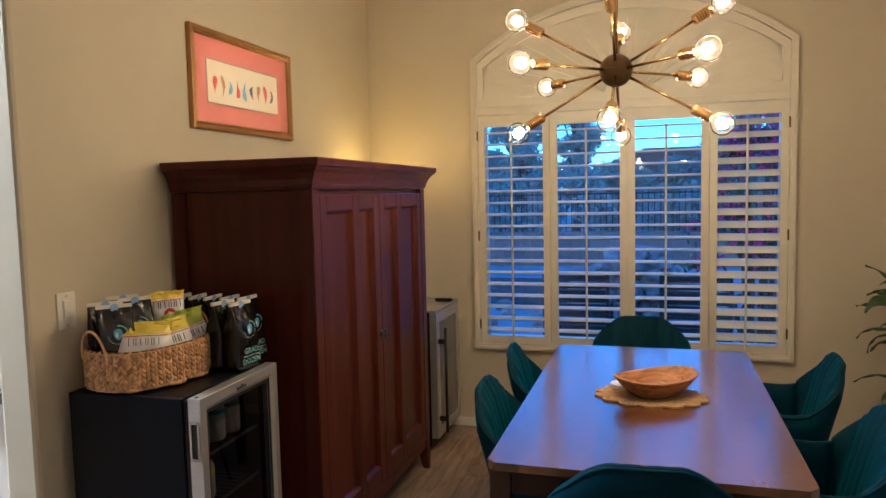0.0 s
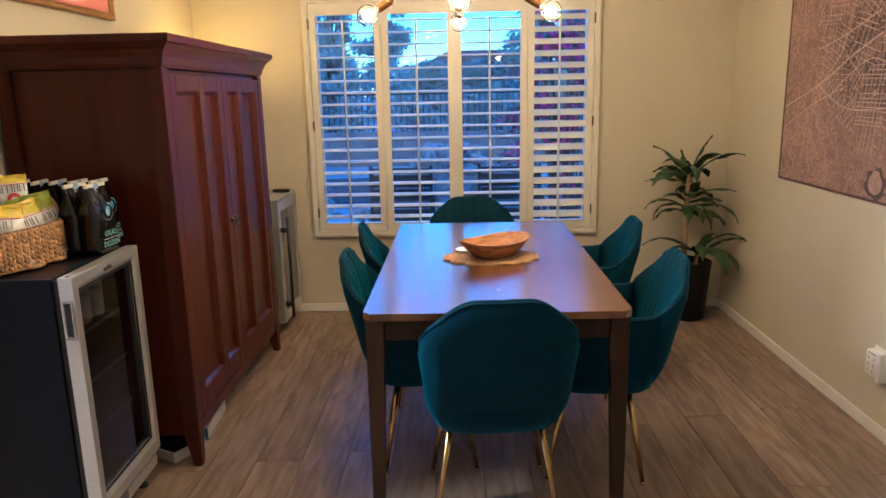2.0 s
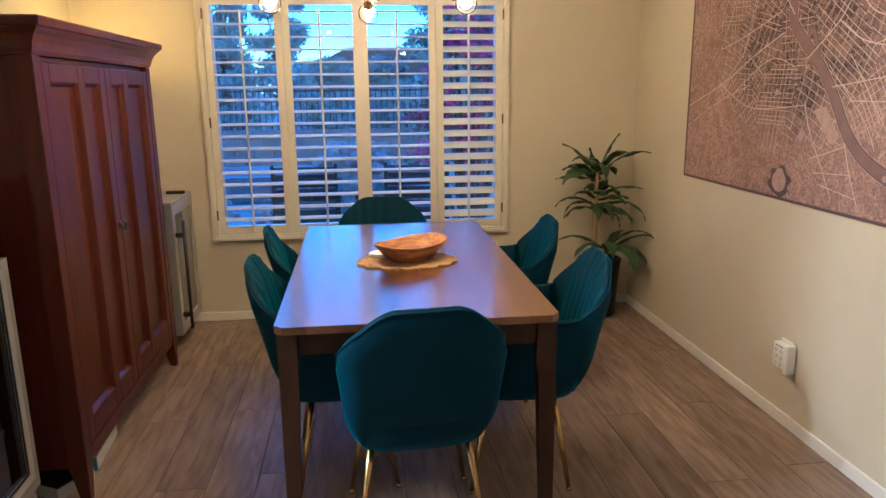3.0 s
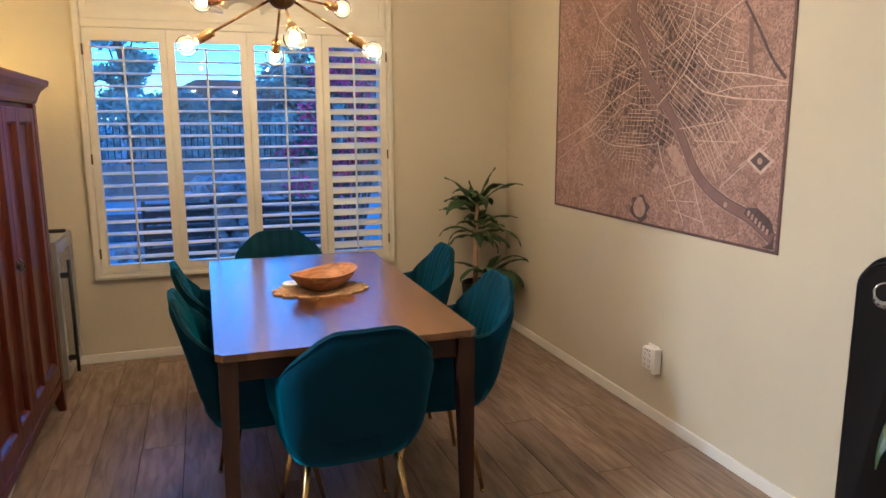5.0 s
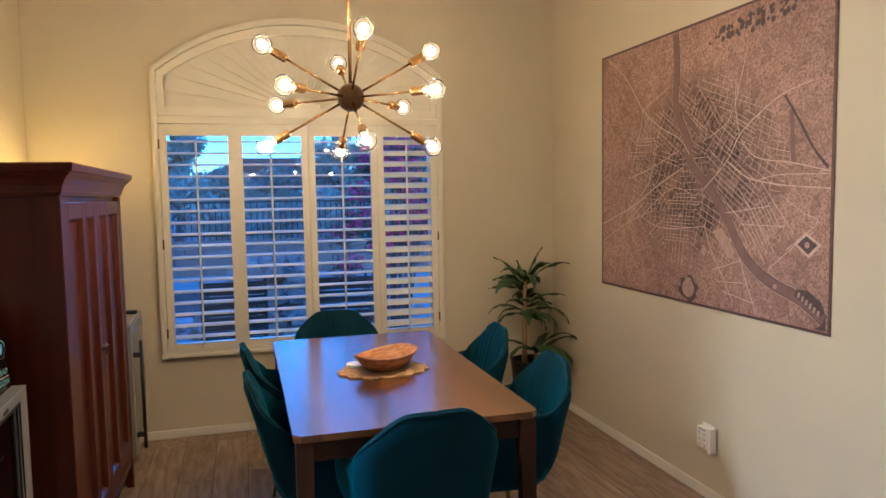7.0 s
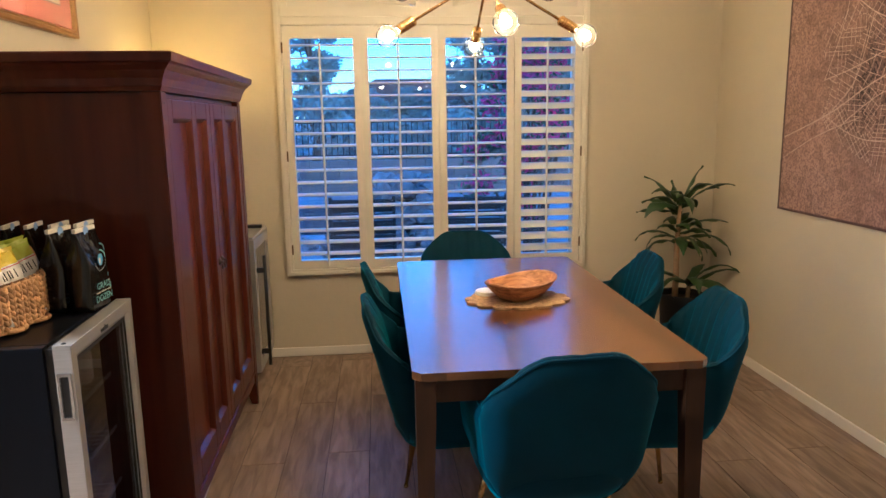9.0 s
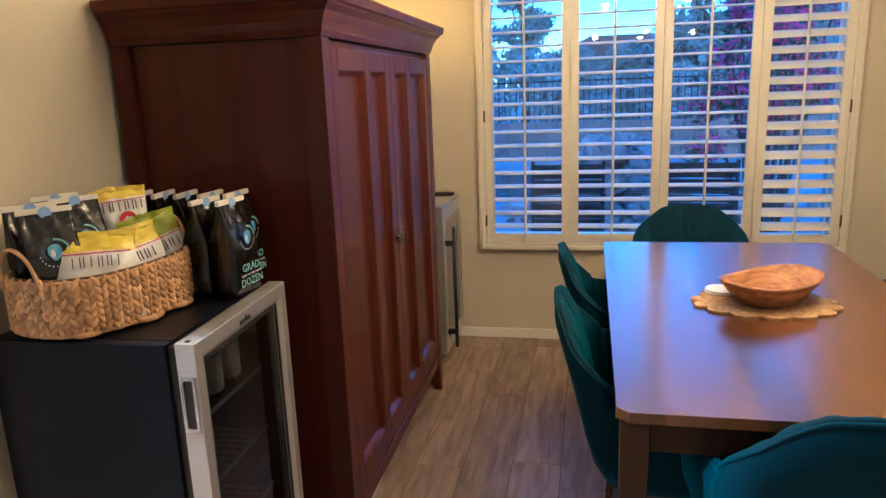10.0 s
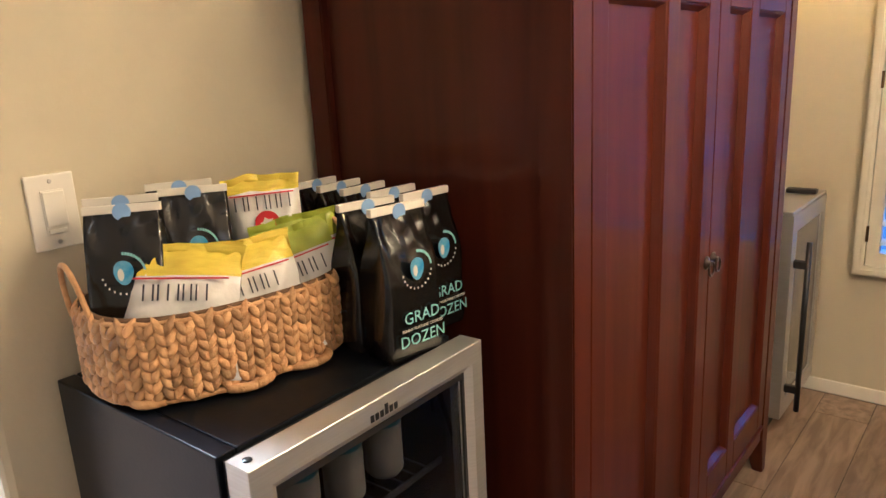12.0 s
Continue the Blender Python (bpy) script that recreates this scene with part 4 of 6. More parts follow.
def snack_bag(top, spot, label, w=0.150, h=0.190, plump=0.028, split=0.76):
    """A pillow-shaped film bag facing +x, its foot at z 0."""
    t = thing("snack_bag", label, "snack bag", group="snack bags in the basket")
    nz, ny = 22, 14

    def skin(side, f0, f1, grow=0.0):
        rows = []
        for k in range(nz + 1):
            f = f0 + (f1 - f0) * k / nz
            row = []
            for j in range(ny + 1):
                g = -1 + 2 * j / ny
                bulge = plump * (max(0.0, 1 - abs(g) ** 3.0)) ** 0.7 * (max(0.0, math.sin(math.pi * min(1.0, f * 1.06)))) ** 0.6
                wr = 0.009 * noise.noise(Vector((g * 2.4 + w * 40, f * 3.2, side * 2.0 + h * 9))) + 0.0045 * noise.noise(Vector((g * 6, f * 8, side))) + 0.0014 * math.sin(31 * g) * smooth(0.88, 0.96, f)
                edge = 1 - 0.09 * math.sin(math.pi * f) + 0.05 * noise.noise(Vector((f * 4, h * 31, g)))
                row.append((side * (bulge + grow + 0.0012) + wr * (1 if bulge > 0.004 else 1.3), w / 2 * g * edge, h * f + 0.007 * smooth(0.7, 1.0, f) * noise.noise(Vector((g * 1.7, w * 30, h * 50)))))
            rows.append(row)
        return rows

    own = grid_mesh(skin(1, 0, split))
    own = grid_mesh(skin(-1, 0, split), own)
    part("film", own, M_FILM, t, "white printed film", True)
    own = grid_mesh(skin(1, split, 1.0, 0.0))
    own = grid_mesh(skin(-1, split, 1.0, 0.0), own)
    part("crimped_top", own, top, t, "glossy coloured crimped top", True)
    f = 0.77 if spot else 0.63
    zc = h * f
    for k in range(6):
        y = -0.044 + k * 0.0175

        def front(yy):
            return plump * (1 - abs(yy / (w / 2)) ** 3) ** 0.7 * math.sin(math.pi * f * 1.06) ** 0.6 + 0.0045

        for dy, half, tilt in ((-0.0035, 0.0115, 0), (0.0035, 0.0115, 0)) if k in (1, 3, 4) else ((0.0, 0.0115, 0),):
            part("brand_bar", box(0.0015, 0.0035, -0.0010, 0.0010, -half, half), M_INK, t).matrix_basis = pose(front(y + dy), y + dy, zc, tilt, 0, 0)
    part("red_line", box(plump * 0.72, plump * 0.72 + 0.004, -w * 0.40, w * 0.40, h * split - 0.0052, h * split - 0.0030), M_RED, t)
    if spot:
        zc = h * 0.60
        disc = [(0.004 + 0.020 * math.cos(2 * math.pi * k / 20), zc + 0.020 * math.sin(2 * math.pi * k / 20)) for k in range(20)]
        part("printed_spot", prism(disc, 0.0006, None, "x", plump + 0.0055), M_RED, t, "round red printed spot")
        part("printed_shape", prism([(0.004 + 0.012 * math.cos(2 * math.pi * k / 10) * (1 if k % 2 else 0.6), zc + 0.010 * math.sin(2 * math.pi * k / 10) * (1 if k % 2 else 0.6)) for k in range(10)], 0.0005, None, "x", plump + 0.0063), M_CREAM, t)
    return t


yb = snack_bag(M_YELLOW, False, "white popcorn bag with a crimped yellow top", 0.176, 0.192)
zb = BZ0 + 0.010
yb.matrix_world = IN_BASKET @ pose(-1.524, 2.506, zb + 0.010, -3, -24, -40)
copy_thing(yb, IN_BASKET @ pose(-1.566, 2.545, zb - 0.006, 3, -18, -46))
copy_thing(yb, IN_BASKET @ pose(-1.505, 2.640, zb - 0.004, 10, -20, -22))
up = snack_bag(M_YELLOW, True, "white popcorn bag, yellow top and a red spot", 0.130, 0.195, 0.028, 0.86)
up.matrix_world = IN_BASKET @ pose(-1.652, 2.738, zb + 0.064, 2, -4, -30)
gb = snack_bag(M_LIME, False, "white popcorn bag with a crimped lime green top")
gb.matrix_world = IN_BASKET @ pose(-1.518, 2.745, zb + 0.002, 16, -14, -30)
copy_thing(gb, IN_BASKET @ pose(-1.602, 2.778, zb + 0.002, 6, -2, -20))

# ---- bowl, mat and coasters on the table ----
mat_line = []
for k in range(160):
    a = 2 * math.pi * k / 160
    r = 0.93 + 0.17 * abs(math.sin(a * 7.0)) ** 0.55
    mat_line.append((-0.060 + 0.186 * r * math.cos(a), 3.355 + 0.135 * r * math.sin(a)))
M_CORK = material("woven_mat", (0.50, 0.33, 0.14), 0.85, second=(0.26, 0.155, 0.055), scale=70.0, mix=0.9, bump=0.9, bump_scale=160.0)
M_BOWL = material("bowl_wood", (0.50, 0.235, 0.072), 0.55, second=(0.19, 0.072, 0.020), scale=9.0, stretch=(1.0, 3.0, 6), mix=0.9, bump=0.14, bump_scale=16.0, distortion=1.2)
single("placemat", prism(mat_line, 0.006, None, "z", TZ + 0.0005), M_CORK, "straw-coloured scalloped woven placemat", "placemat")


def dough_bowl():
    t = thing("dough_bowl", "carved wooden dough bowl with a stub handle", "bowl", (-0.042, 3.372, TZ + 0.0068), 40)
    t.matrix_world = t.matrix_world @ Matrix.Diagonal((1.02, 1.12, 0.82, 1))

    def line(a, b, z, e=2.9, dz=0.0):
        out = []
        for k in range(56):
            th = 2 * math.pi * k / 56
            c, s = math.cos(th), math.sin(th)
            r = (abs(c) ** e + abs(s) ** e) ** (-1 / e)
            out.append((a * r * c, b * r * s, z + dz * c * c))
        return out

    rows = [line(0.070, 0.045, 0.0), line(0.086, 0.058, 0.004), line(0.128, 0.078, 0.038, 2.4, 0.006), line(0.160, 0.096, 0.074, 2.4, 0.016), line(0.161, 0.097, 0.080, 2.4, 0.017),
            line(0.153, 0.090, 0.081, 2.4, 0.017), line(0.146, 0.085, 0.076, 2.4, 0.015), line(0.112, 0.066, 0.034, 2.4, 0.006), line(0.076, 0.046, 0.015), line(0.035, 0.024, 0.012)]
    own = grid_mesh(rows, None, True)
    own.faces.new([v for v in own.verts if v.co.z < 1e-6])
    own.faces.new([v for v in own.verts if abs(v.co.z - 0.012) < 1e-6])
    part("basin", own, M_BOWL, t, "", True)
    part("stub_handle", lathe([(0, 0.060), (0.014, 0.062), (0.019, 0.078), (0.017, 0.092), (0, 0.096)], 16, None, (0.160, 0.01)), M_BOWL, t, "", True)
    return t


dough_bowl()
for k in range(2):
    own = lathe([(0, 0.0), (0.045, 0.0), (0.047, 0.002), (0.047, 0.005), (0.045, 0.007), (0, 0.007)], 28)
    ob = single("coaster", own, M_TRIM, "round off-white stone coaster in a small stack", "coaster", group="stack of coasters", smooth=False)
    ob.matrix_world = Matrix.Translation((-0.166 + 0.002 * k, 3.444, TZ + 0.0068 + 0.0074 * k))

# ---- wall things ----
M_GILT = material("gilt_wood", (0.42, 0.24, 0.07), 0.35, 0.6, second=(0.28, 0.15, 0.04), scale=14.0, bump=0.1, bump_scale=30.0)
M_CORAL = material("coral_mat_board", (0.56, 0.155, 0.115), 0.7, second=(0.52, 0.14, 0.105), scale=6.0)
M_PAPER = material("old_paper", (0.74, 0.66, 0.50), 0.8, second=(0.70, 0.61, 0.45), scale=8.0)


def framed_picture():
    t = thing("framed_picture", "gilt-framed picture, coral mat board, small painted shapes", "picture", (WX0, 0, 0))
    y0, y1, z0, z1 = 3.150, 3.952, 1.797, 2.216
    prev = None
    for i, (o, x) in enumerate(((0.0, 0.0), (0.0, 0.022), (0.006, 0.026), (0.018, 0.024), (0.022, 0.018), (0.028, 0.020), (0.034, 0.010))):
        cur = [(x + 0.001, *p) for p in rect(y0 + o, y1 - o, z0 + o, z1 - o)]
        prev = [cur] if prev is None else prev + [cur]
    part("frame", grid_mesh(prev, None, True), M_GILT, t, "gilded stepped frame")
    part("mat_board", box(0.001, 0.008, y0 + 0.026, y1 - 0.026, z0 + 0.026, z1 - 0.026), M_CORAL, t)
    part("mat_edge", box(0.0082, 0.0092, 3.262, 3.832, 1.911, 2.098), M_GREY, t)
    art = part("artwork", box(0.0094, 0.0102, 3.267, 3.827, 1.916, 2.093), M_PAPER, t)
    cols = [M_RED, M_BOWL, M_LOGO, M_RED, M_LOGO, M_INK, M_BOWL, M_RED, M_INK]
    for k in range(9):
        yc = 3.318 + k * 0.0565
        hgt = 0.075 + 0.018 * math.sin(k * 2.1)
        line = []
        for j in range(14):
            a = 2 * math.pi * j / 14
            line.append((yc + (0.011 + 0.004 * math.sin(k * 3 + j)) * math.cos(a) + 0.008 * math.sin(a * 2 + k), 1.992 + hgt / 2 * math.sin(a)))
        part("painted_shape", prism(line, 0.0004, None, "x", 0.0104 + 0.00002 * k), cols[k], art)
    g = part("pane", box(0.0125, 0.0145, y0 + 0.0345, y1 - 0.0345, z0 + 0.0345, z1 - 0.0345), M_GLASS, t, "picture glass")
    g.visible_shadow = False
    return t


M_GREY = material("grey_line", (0.20, 0.20, 0.18), 0.7)
framed_picture()


def light_switch():
    t = thing("light_switch", "cream rocker light switch plate on the wall", "light switch", (WX0, 2.478, 1.168))
    part("plate", box(0.0, 0.006, -0.036, 0.036, -0.058, 0.058, 0.0025), M_WHITE, t)
    part("rocker", box(0.006, 0.0085, -0.017, 0.017, -0.034, 0.034, 0.001), M_WHITE, t)
    part("paddle", prism([(-0.016, -0.022), (0.016, -0.022), (0.016, 0.032), (-0.016, 0.032)], 0.004, None, "x", 0.0087, 0.0015), M_WHITE, t)
    part("slider", box(0.0087, 0.0125, -0.015, 0.012, -0.033, -0.026, 0.001), M_WHITE, t)
    for z in (-0.047, 0.047):
        part("screw", lathe([(0, 0.0), (0.0035, 0.0), (0.003, 0.0012), (0, 0.0015)], 10), M_STEEL, t).matrix_basis = pose(0.0062, 0, z, 0, 90, 0)
    return t


light_switch()


def outlet():
    t = thing("wall_outlet", "white multi-socket adapter plugged into the wall", "outlet", (WX1, 3.235, 0.312))
    part("plate", box(-0.006, -0.0005, -0.040, 0.040, -0.062, 0.062, 0.002), M_WHITE, t)
    part("adapter", box(-0.040, -0.0065, -0.042, 0.042, -0.056, 0.050, 0.006), M_WHITE, t)
    part("night_light", box(-0.046, -0.0065, -0.068, -0.0435, -0.066, 0.060, 0.004), M_WHITE, t)
    for r in range(3):
        for c in range(2):
            y, z = -0.018 + c * 0.036, -0.036 + r * 0.029
            for dy in (-0.006, 0.006):
                part("slot", box(-0.0412, -0.0402, y + dy - 0.001, y + dy + 0.001, z - 0.004, z + 0.004), M_DARK, t)
            part("slot", box(-0.0412, -0.0402, y - 0.002, y + 0.002, z - 0.011, z - 0.007), M_DARK, t)
    for k in range(3):
        part("usb_port", box(-0.0412, -0.0402, -0.024 + k * 0.018, -0.014 + k * 0.018, 0.037, 0.042), M_DARK, t)
    return t


outlet()

# ---- the large city map on the wall ----


def map_paper():
    m = bpy.data.materials.new("map_print")
    m.use_nodes = True
    nt = m.node_tree
    b = nt.nodes["Principled BSDF"]
    b.inputs["Roughness"].default_value = 0.6
    b.inputs["Specular IOR Level"].default_value = 0.3
    co = nt.nodes.new("ShaderNodeTexCoord")

    def node(kind, **vals):
        n = nt.nodes.new(kind)
        for k, v in vals.items():
            n.inputs[k].default_value = v
        return n

    def mix(a, c, fac):
        n = nt.nodes.new("ShaderNodeMix")
        n.data_type = "RGBA"
        for sock, val in (("A", a), ("B", c)):
            if isinstance(val, tuple):
                n.inputs[sock].default_value = (*val, 1)
            else:
                nt.links.new(val, n.inputs[sock])
        if isinstance(fac, float):
            n.inputs["Factor"].default_value = fac
        else:
            nt.links.new(fac, n.inputs["Factor"])
        return n.outputs["Result"]

    def ramp(src, lo, hi, a=0.0, c=1.0):
        n = node("ShaderNodeMapRange", **{"From Min": lo, "From Max": hi, "To Min": a, "To Max": c})
        nt.links.new(src, n.inputs["Value"])
        return n.outputs["Result"]

    def times(a, c):
        n = nt.nodes.new("ShaderNodeMath")
        n.operation = "MULTIPLY"
        nt.links.new(a, n.inputs[0])
        nt.links.new(c, n.inputs[1])
        return n.outputs["Value"]

    def noise_of(scale, detail=5.0, dist=0.0):
        n = node("ShaderNodeTexNoise", Scale=scale, Detail=detail, Distortion=dist)
        nt.links.new(co.outputs["Object"], n.inputs["Vector"])
        return n.outputs["Fac"]

    def cells(scale, rnd=1.0, feature="DISTANCE_TO_EDGE", out="Distance", warp=None):
        n = node("ShaderNodeTexVoronoi", Scale=scale, Randomness=rnd)
        n.feature = feature
        nt.links.new(warp or co.outputs["Object"], n.inputs["Vector"])
        return n.outputs[out]

    # how built-up a spot is: densest round the middle of the sheet
    oval_co = nt.nodes.new("ShaderNodeMapping")
    oval_co.inputs["Scale"].default_value = (1.0, 0.74, 1.0)
    nt.links.new(co.outputs["Object"], oval_co.inputs["Vector"])
    dist = nt.nodes.new("ShaderNodeVectorMath")
    dist.operation = "DISTANCE"
    dist.inputs[1].default_value = (0.0, -0.02, -0.03)
    nt.links.new(oval_co.outputs["Vector"], dist.inputs[0])
    wob = nt.nodes.new("ShaderNodeMath")
    wob.operation = "MULTIPLY_ADD"
    wob.inputs[1].default_value = 0.42
    nt.links.new(noise_of(4.0, 4.0), wob.inputs[0])
    nt.links.new(dist.outputs["Value"], wob.inputs[2])
    city = ramp(wob.outputs["Value"], 0.72, 0.46)
    # flat coordinates of the sheet, then turned by district so that each quarter has its own street grid
    sep = nt.nodes.new("ShaderNodeSeparateXYZ")
    nt.links.new(co.outputs["Object"], sep.inputs["Vector"])
    flat = nt.nodes.new("ShaderNodeCombineXYZ")
    nt.links.new(sep.outputs["Y"], flat.inputs["X"])
    nt.links.new(sep.outputs["Z"], flat.inputs["Y"])

    def grey(src):
        n = nt.nodes.new("ShaderNodeRGBToBW")
        nt.links.new(src, n.inputs["Color"])
        return n.outputs["Val"]

    def flat_cells(scale, rnd, feature, out, vec):
        n = node("ShaderNodeTexVoronoi", Scale=scale, Randomness=rnd)
        n.voronoi_dimensions = "2D"
        n.feature = feature
        nt.links.new(vec, n.inputs["Vector"])
        return n.outputs[out]

    district = grey(flat_cells(5.5, 1.0, "F1", "Color", flat.outputs["Vector"]))
    turn = nt.nodes.new("ShaderNodeVectorRotate")
    turn.rotation_type = "Z_AXIS"
    nt.links.new(flat.outputs["Vector"], turn.inputs["Vector"])
    nt.links.new(ramp(district, 0.0, 1.0, 0.0, 6.0), turn.inputs["Angle"])
    grid = nt.nodes.new("ShaderNodeMapping")
    grid.inputs["Scale"].default_value = (1.0, 1.7, 1.0)
    nt.links.new(turn.outputs["Vector"], grid.inputs["Vector"])
    street = grid.outputs["Vector"]
    paper = mix((0.470, 0.300, 0.235), (0.340, 0.210, 0.165), ramp(noise_of(2.6, 6.0), 0.35, 0.65))
    fields = grey(flat_cells(17.0, 0.9, "F1", "Color", street))
    paper = mix(paper, (0.46, 0.30, 0.235), ramp(fields, 0.52, 0.75, 0.0, 0.40))
    paper = mix(paper, (0.200, 0.122, 0.098), ramp(fields, 0.42, 0.22, 0.0, 0.42))
    paper = mix(paper, (0.170, 0.104, 0.086), ramp(noise_of(90.0, 8.0, 0.8), 0.50, 0.62, 0.0, 0.6))
    furrow = ramp(flat_cells(17.0, 0.9, "DISTANCE_TO_EDGE", "Distance", street), 0.030, 0.010, 0.0, 0.35)
    paper = mix(paper, (0.12, 0.075, 0.06), furrow)
    blocks = grey(flat_cells(52.0, 0.6, "F1", "Color", street))
    dense = mix((0.190, 0.122, 0.104), (0.028, 0.020, 0.022), ramp(blocks, 0.25, 0.70))
    tone = mix(paper, dense, times(city, ramp(noise_of(7.0, 5.0), 0.28, 0.48, 0.45, 1.0)))
    fine = ramp(flat_cells(52.0, 0.6, "DISTANCE_TO_EDGE", "Distance", street), 0.050, 0.022)
    tone = mix(tone, (0.42, 0.29, 0.235), times(fine, ramp(city, 0.0, 1.0, 0.0, 0.55)))
    hatch = ramp(noise_of(110.0, 4.0), 0.48, 0.60, 0.0, 0.5)
    tone = mix(tone, (0.11, 0.067, 0.060), hatch)
    nt.links.new(tone, b.inputs["Base Color"])
    return m


M_MAP = map_paper()
M_RIVER = material("map_river", (0.195, 0.113, 0.102), 0.6, second=(0.155, 0.090, 0.080), scale=20.0, mix=0.8)
M_ROAD = material("map_road", (0.60, 0.445, 0.36), 0.6, second=(0.42, 0.30, 0.24), scale=30.0, mix=0.7)
M_MAPEDGE = material("map_border", (0.085, 0.048, 0.045), 0.6, second=(0.13, 0.075, 0.065), scale=40.0, mix=0.8)
M_MAPPALE = material("map_pale_print", (0.42, 0.285, 0.225), 0.6, second=(0.30, 0.195, 0.155), scale=50.0, mix=0.8)
M_MAPDARK = material("map_dark_print", (0.060, 0.042, 0.042), 0.6, second=(0.10, 0.07, 0.065), scale=60.0, mix=0.8)


def wall_map():
    """Sheet coordinates: a runs from the window corner to the camera's side, b upward, both from the middle."""
    y0, y1, z0, z1 = 2.508, 4.290, 0.948, 2.335
    w, h = y1 - y0, z1 - z0
    t = thing("wall_map", "large sepia antique city map sheet with a winding river", "map", (WX1 - 0.001, (y0 + y1) / 2, (z0 + z1) / 2))
    part("sheet", box(-0.004, 0.0, -w / 2, w / 2, -h / 2, h / 2), M_MAP, t)

    def pt(a, b):
        return (w * (0.5 - a), h * (b - 0.5))

    def ribbon(name, pts, width, mm, level):
        """pts in fractions of the sheet: across from the window side, and up."""
        p = [Vector(pt(a, b)) for a, b in pts]
        if len(p) > 2:
            fine = []
            for i in range(len(p) - 1):
                q0, q1, q2, q3 = p[max(i - 1, 0)], p[i], p[i + 1], p[min(i + 2, len(p) - 1)]
                for k in range(8):
                    f = k / 8
                    fine.append(0.5 * ((2 * q1) + (q2 - q0) * f + (2 * q0 - 5 * q1 + 4 * q2 - q3) * f * f + (3 * q1 - q0 - 3 * q2 + q3) * f ** 3))
            p = fine + [p[-1]]
        rows = []
        for i, q in enumerate(p):
            d = (p[min(i + 1, len(p) - 1)] - p[max(i - 1, 0)]).normalized()
            n = Vector((-d.y, d.x)) * width / 2
            rows.append([(level, q.x + n.x, q.y + n.y), (level, q.x - n.x, q.y - n.y)])
        return part(name, grid_mesh(rows), mm, t)

    river = [(0.428, 0.987), (0.435, 0.849), (0.429, 0.737), (0.45, 0.671), (0.489, 0.592), (0.499, 0.518), (0.563, 0.441), (0.616, 0.381), (0.667, 0.301), (0.709, 0.224), (0.762, 0.163), (0.835, 0.119), (0.913, 0.09), (0.985, 0.04)]
    ribbon("river_bank", river, 0.058, M_ROAD, -0.0044)
    ribbon("river_bank", river, 0.054, M_MAPDARK, -0.0047)
    ribbon("river", river, 0.045, M_RIVER, -0.0052)
    for arm in ([(0.432, 0.737), (0.496, 0.659), (0.537, 0.611)], [(0.499, 0.518), (0.547, 0.47), (0.572, 0.49), (0.60, 0.41)]):
        ribbon("river_bank", arm, 0.026, M_MAPDARK, -0.0048)
        ribbon("river", arm, 0.019, M_RIVER, -0.0053)
    west = [[(0.043, 0.984), (0.157, 0.88), (0.258, 0.733)], [(0.258, 0.733), (0.339, 0.771), (0.402, 0.805)], [(0.258, 0.733), (0.35, 0.658), (0.448, 0.603), (0.498, 0.542)],
            [(0.258, 0.733), (0.234, 0.617), (0.178, 0.466)], [(0.01, 0.271), (0.205, 0.352), (0.343, 0.434), (0.466, 0.495)], [(0.011, 0.194), (0.162, 0.278), (0.326, 0.34)],
            [(0.183, 0.351), (0.346, 0.273), (0.566, 0.285)], [(0.267, 0.324), (0.416, 0.42), (0.517, 0.394)], [(0.178, 0.466), (0.30, 0.50), (0.45, 0.56)], [(0.205, 0.352), (0.30, 0.46), (0.35, 0.658)]]
    east = [[(0.563, 0.417), (0.656, 0.508), (0.707, 0.593), (0.787, 0.658), (0.854, 0.696), (0.937, 0.717)], [(0.656, 0.508), (0.717, 0.46), (0.767, 0.44), (0.861, 0.423), (0.994, 0.412)],
            [(0.767, 0.44), (0.849, 0.455), (0.993, 0.452)], [(0.708, 0.571), (0.766, 0.512), (0.881, 0.489), (0.992, 0.459)], [(0.56, 0.585), (0.66, 0.643), (0.71, 0.789), (0.727, 0.861)],
            [(0.701, 0.593), (0.686, 0.684), (0.687, 0.761)], [(0.851, 0.393), (0.917, 0.343), (0.958, 0.315), (0.866, 0.228)], [(0.811, 0.164), (0.877, 0.229), (0.949, 0.29)]]
    south = [[(0.565, 0.297), (0.597, 0.203), (0.642, 0.125), (0.686, 0.038)], [(0.71, 0.19), (0.738, 0.104), (0.771, 0.026)], [(0.606, 0.138), (0.71, 0.18)], [(0.637, 0.393), (0.76, 0.251), (0.798, 0.178)],
             [(0.652, 0.335), (0.817, 0.361)], [(0.72, 0.30), (0.86, 0.30)], [(0.70, 0.42), (0.83, 0.22)], [(0.78, 0.44), (0.89, 0.28)], [(0.64, 0.07), (0.76, 0.05)], [(0.62, 0.10), (0.74, 0.11)]]
    for i, r in enumerate(west + east + south):
        ribbon("map_street", r, 0.0050 if i in (0, 2, 4, 10, 11, 13, 18, 19) else 0.0036, M_ROAD, -0.0056)
    # the lesser streets: each quarter has its own bearing
    rs = random.Random(8)
    quarters = [(Vector((rs.uniform(-0.68, 0.62), rs.uniform(-0.46, 0.40))), rs.uniform(-0.35, 0.35) + (0.62 if k % 2 else 0.30), rs.uniform(0.018, 0.032)) for k in range(30)]
    mid = Vector((-0.03, -0.04))
    net = bmesh.new()
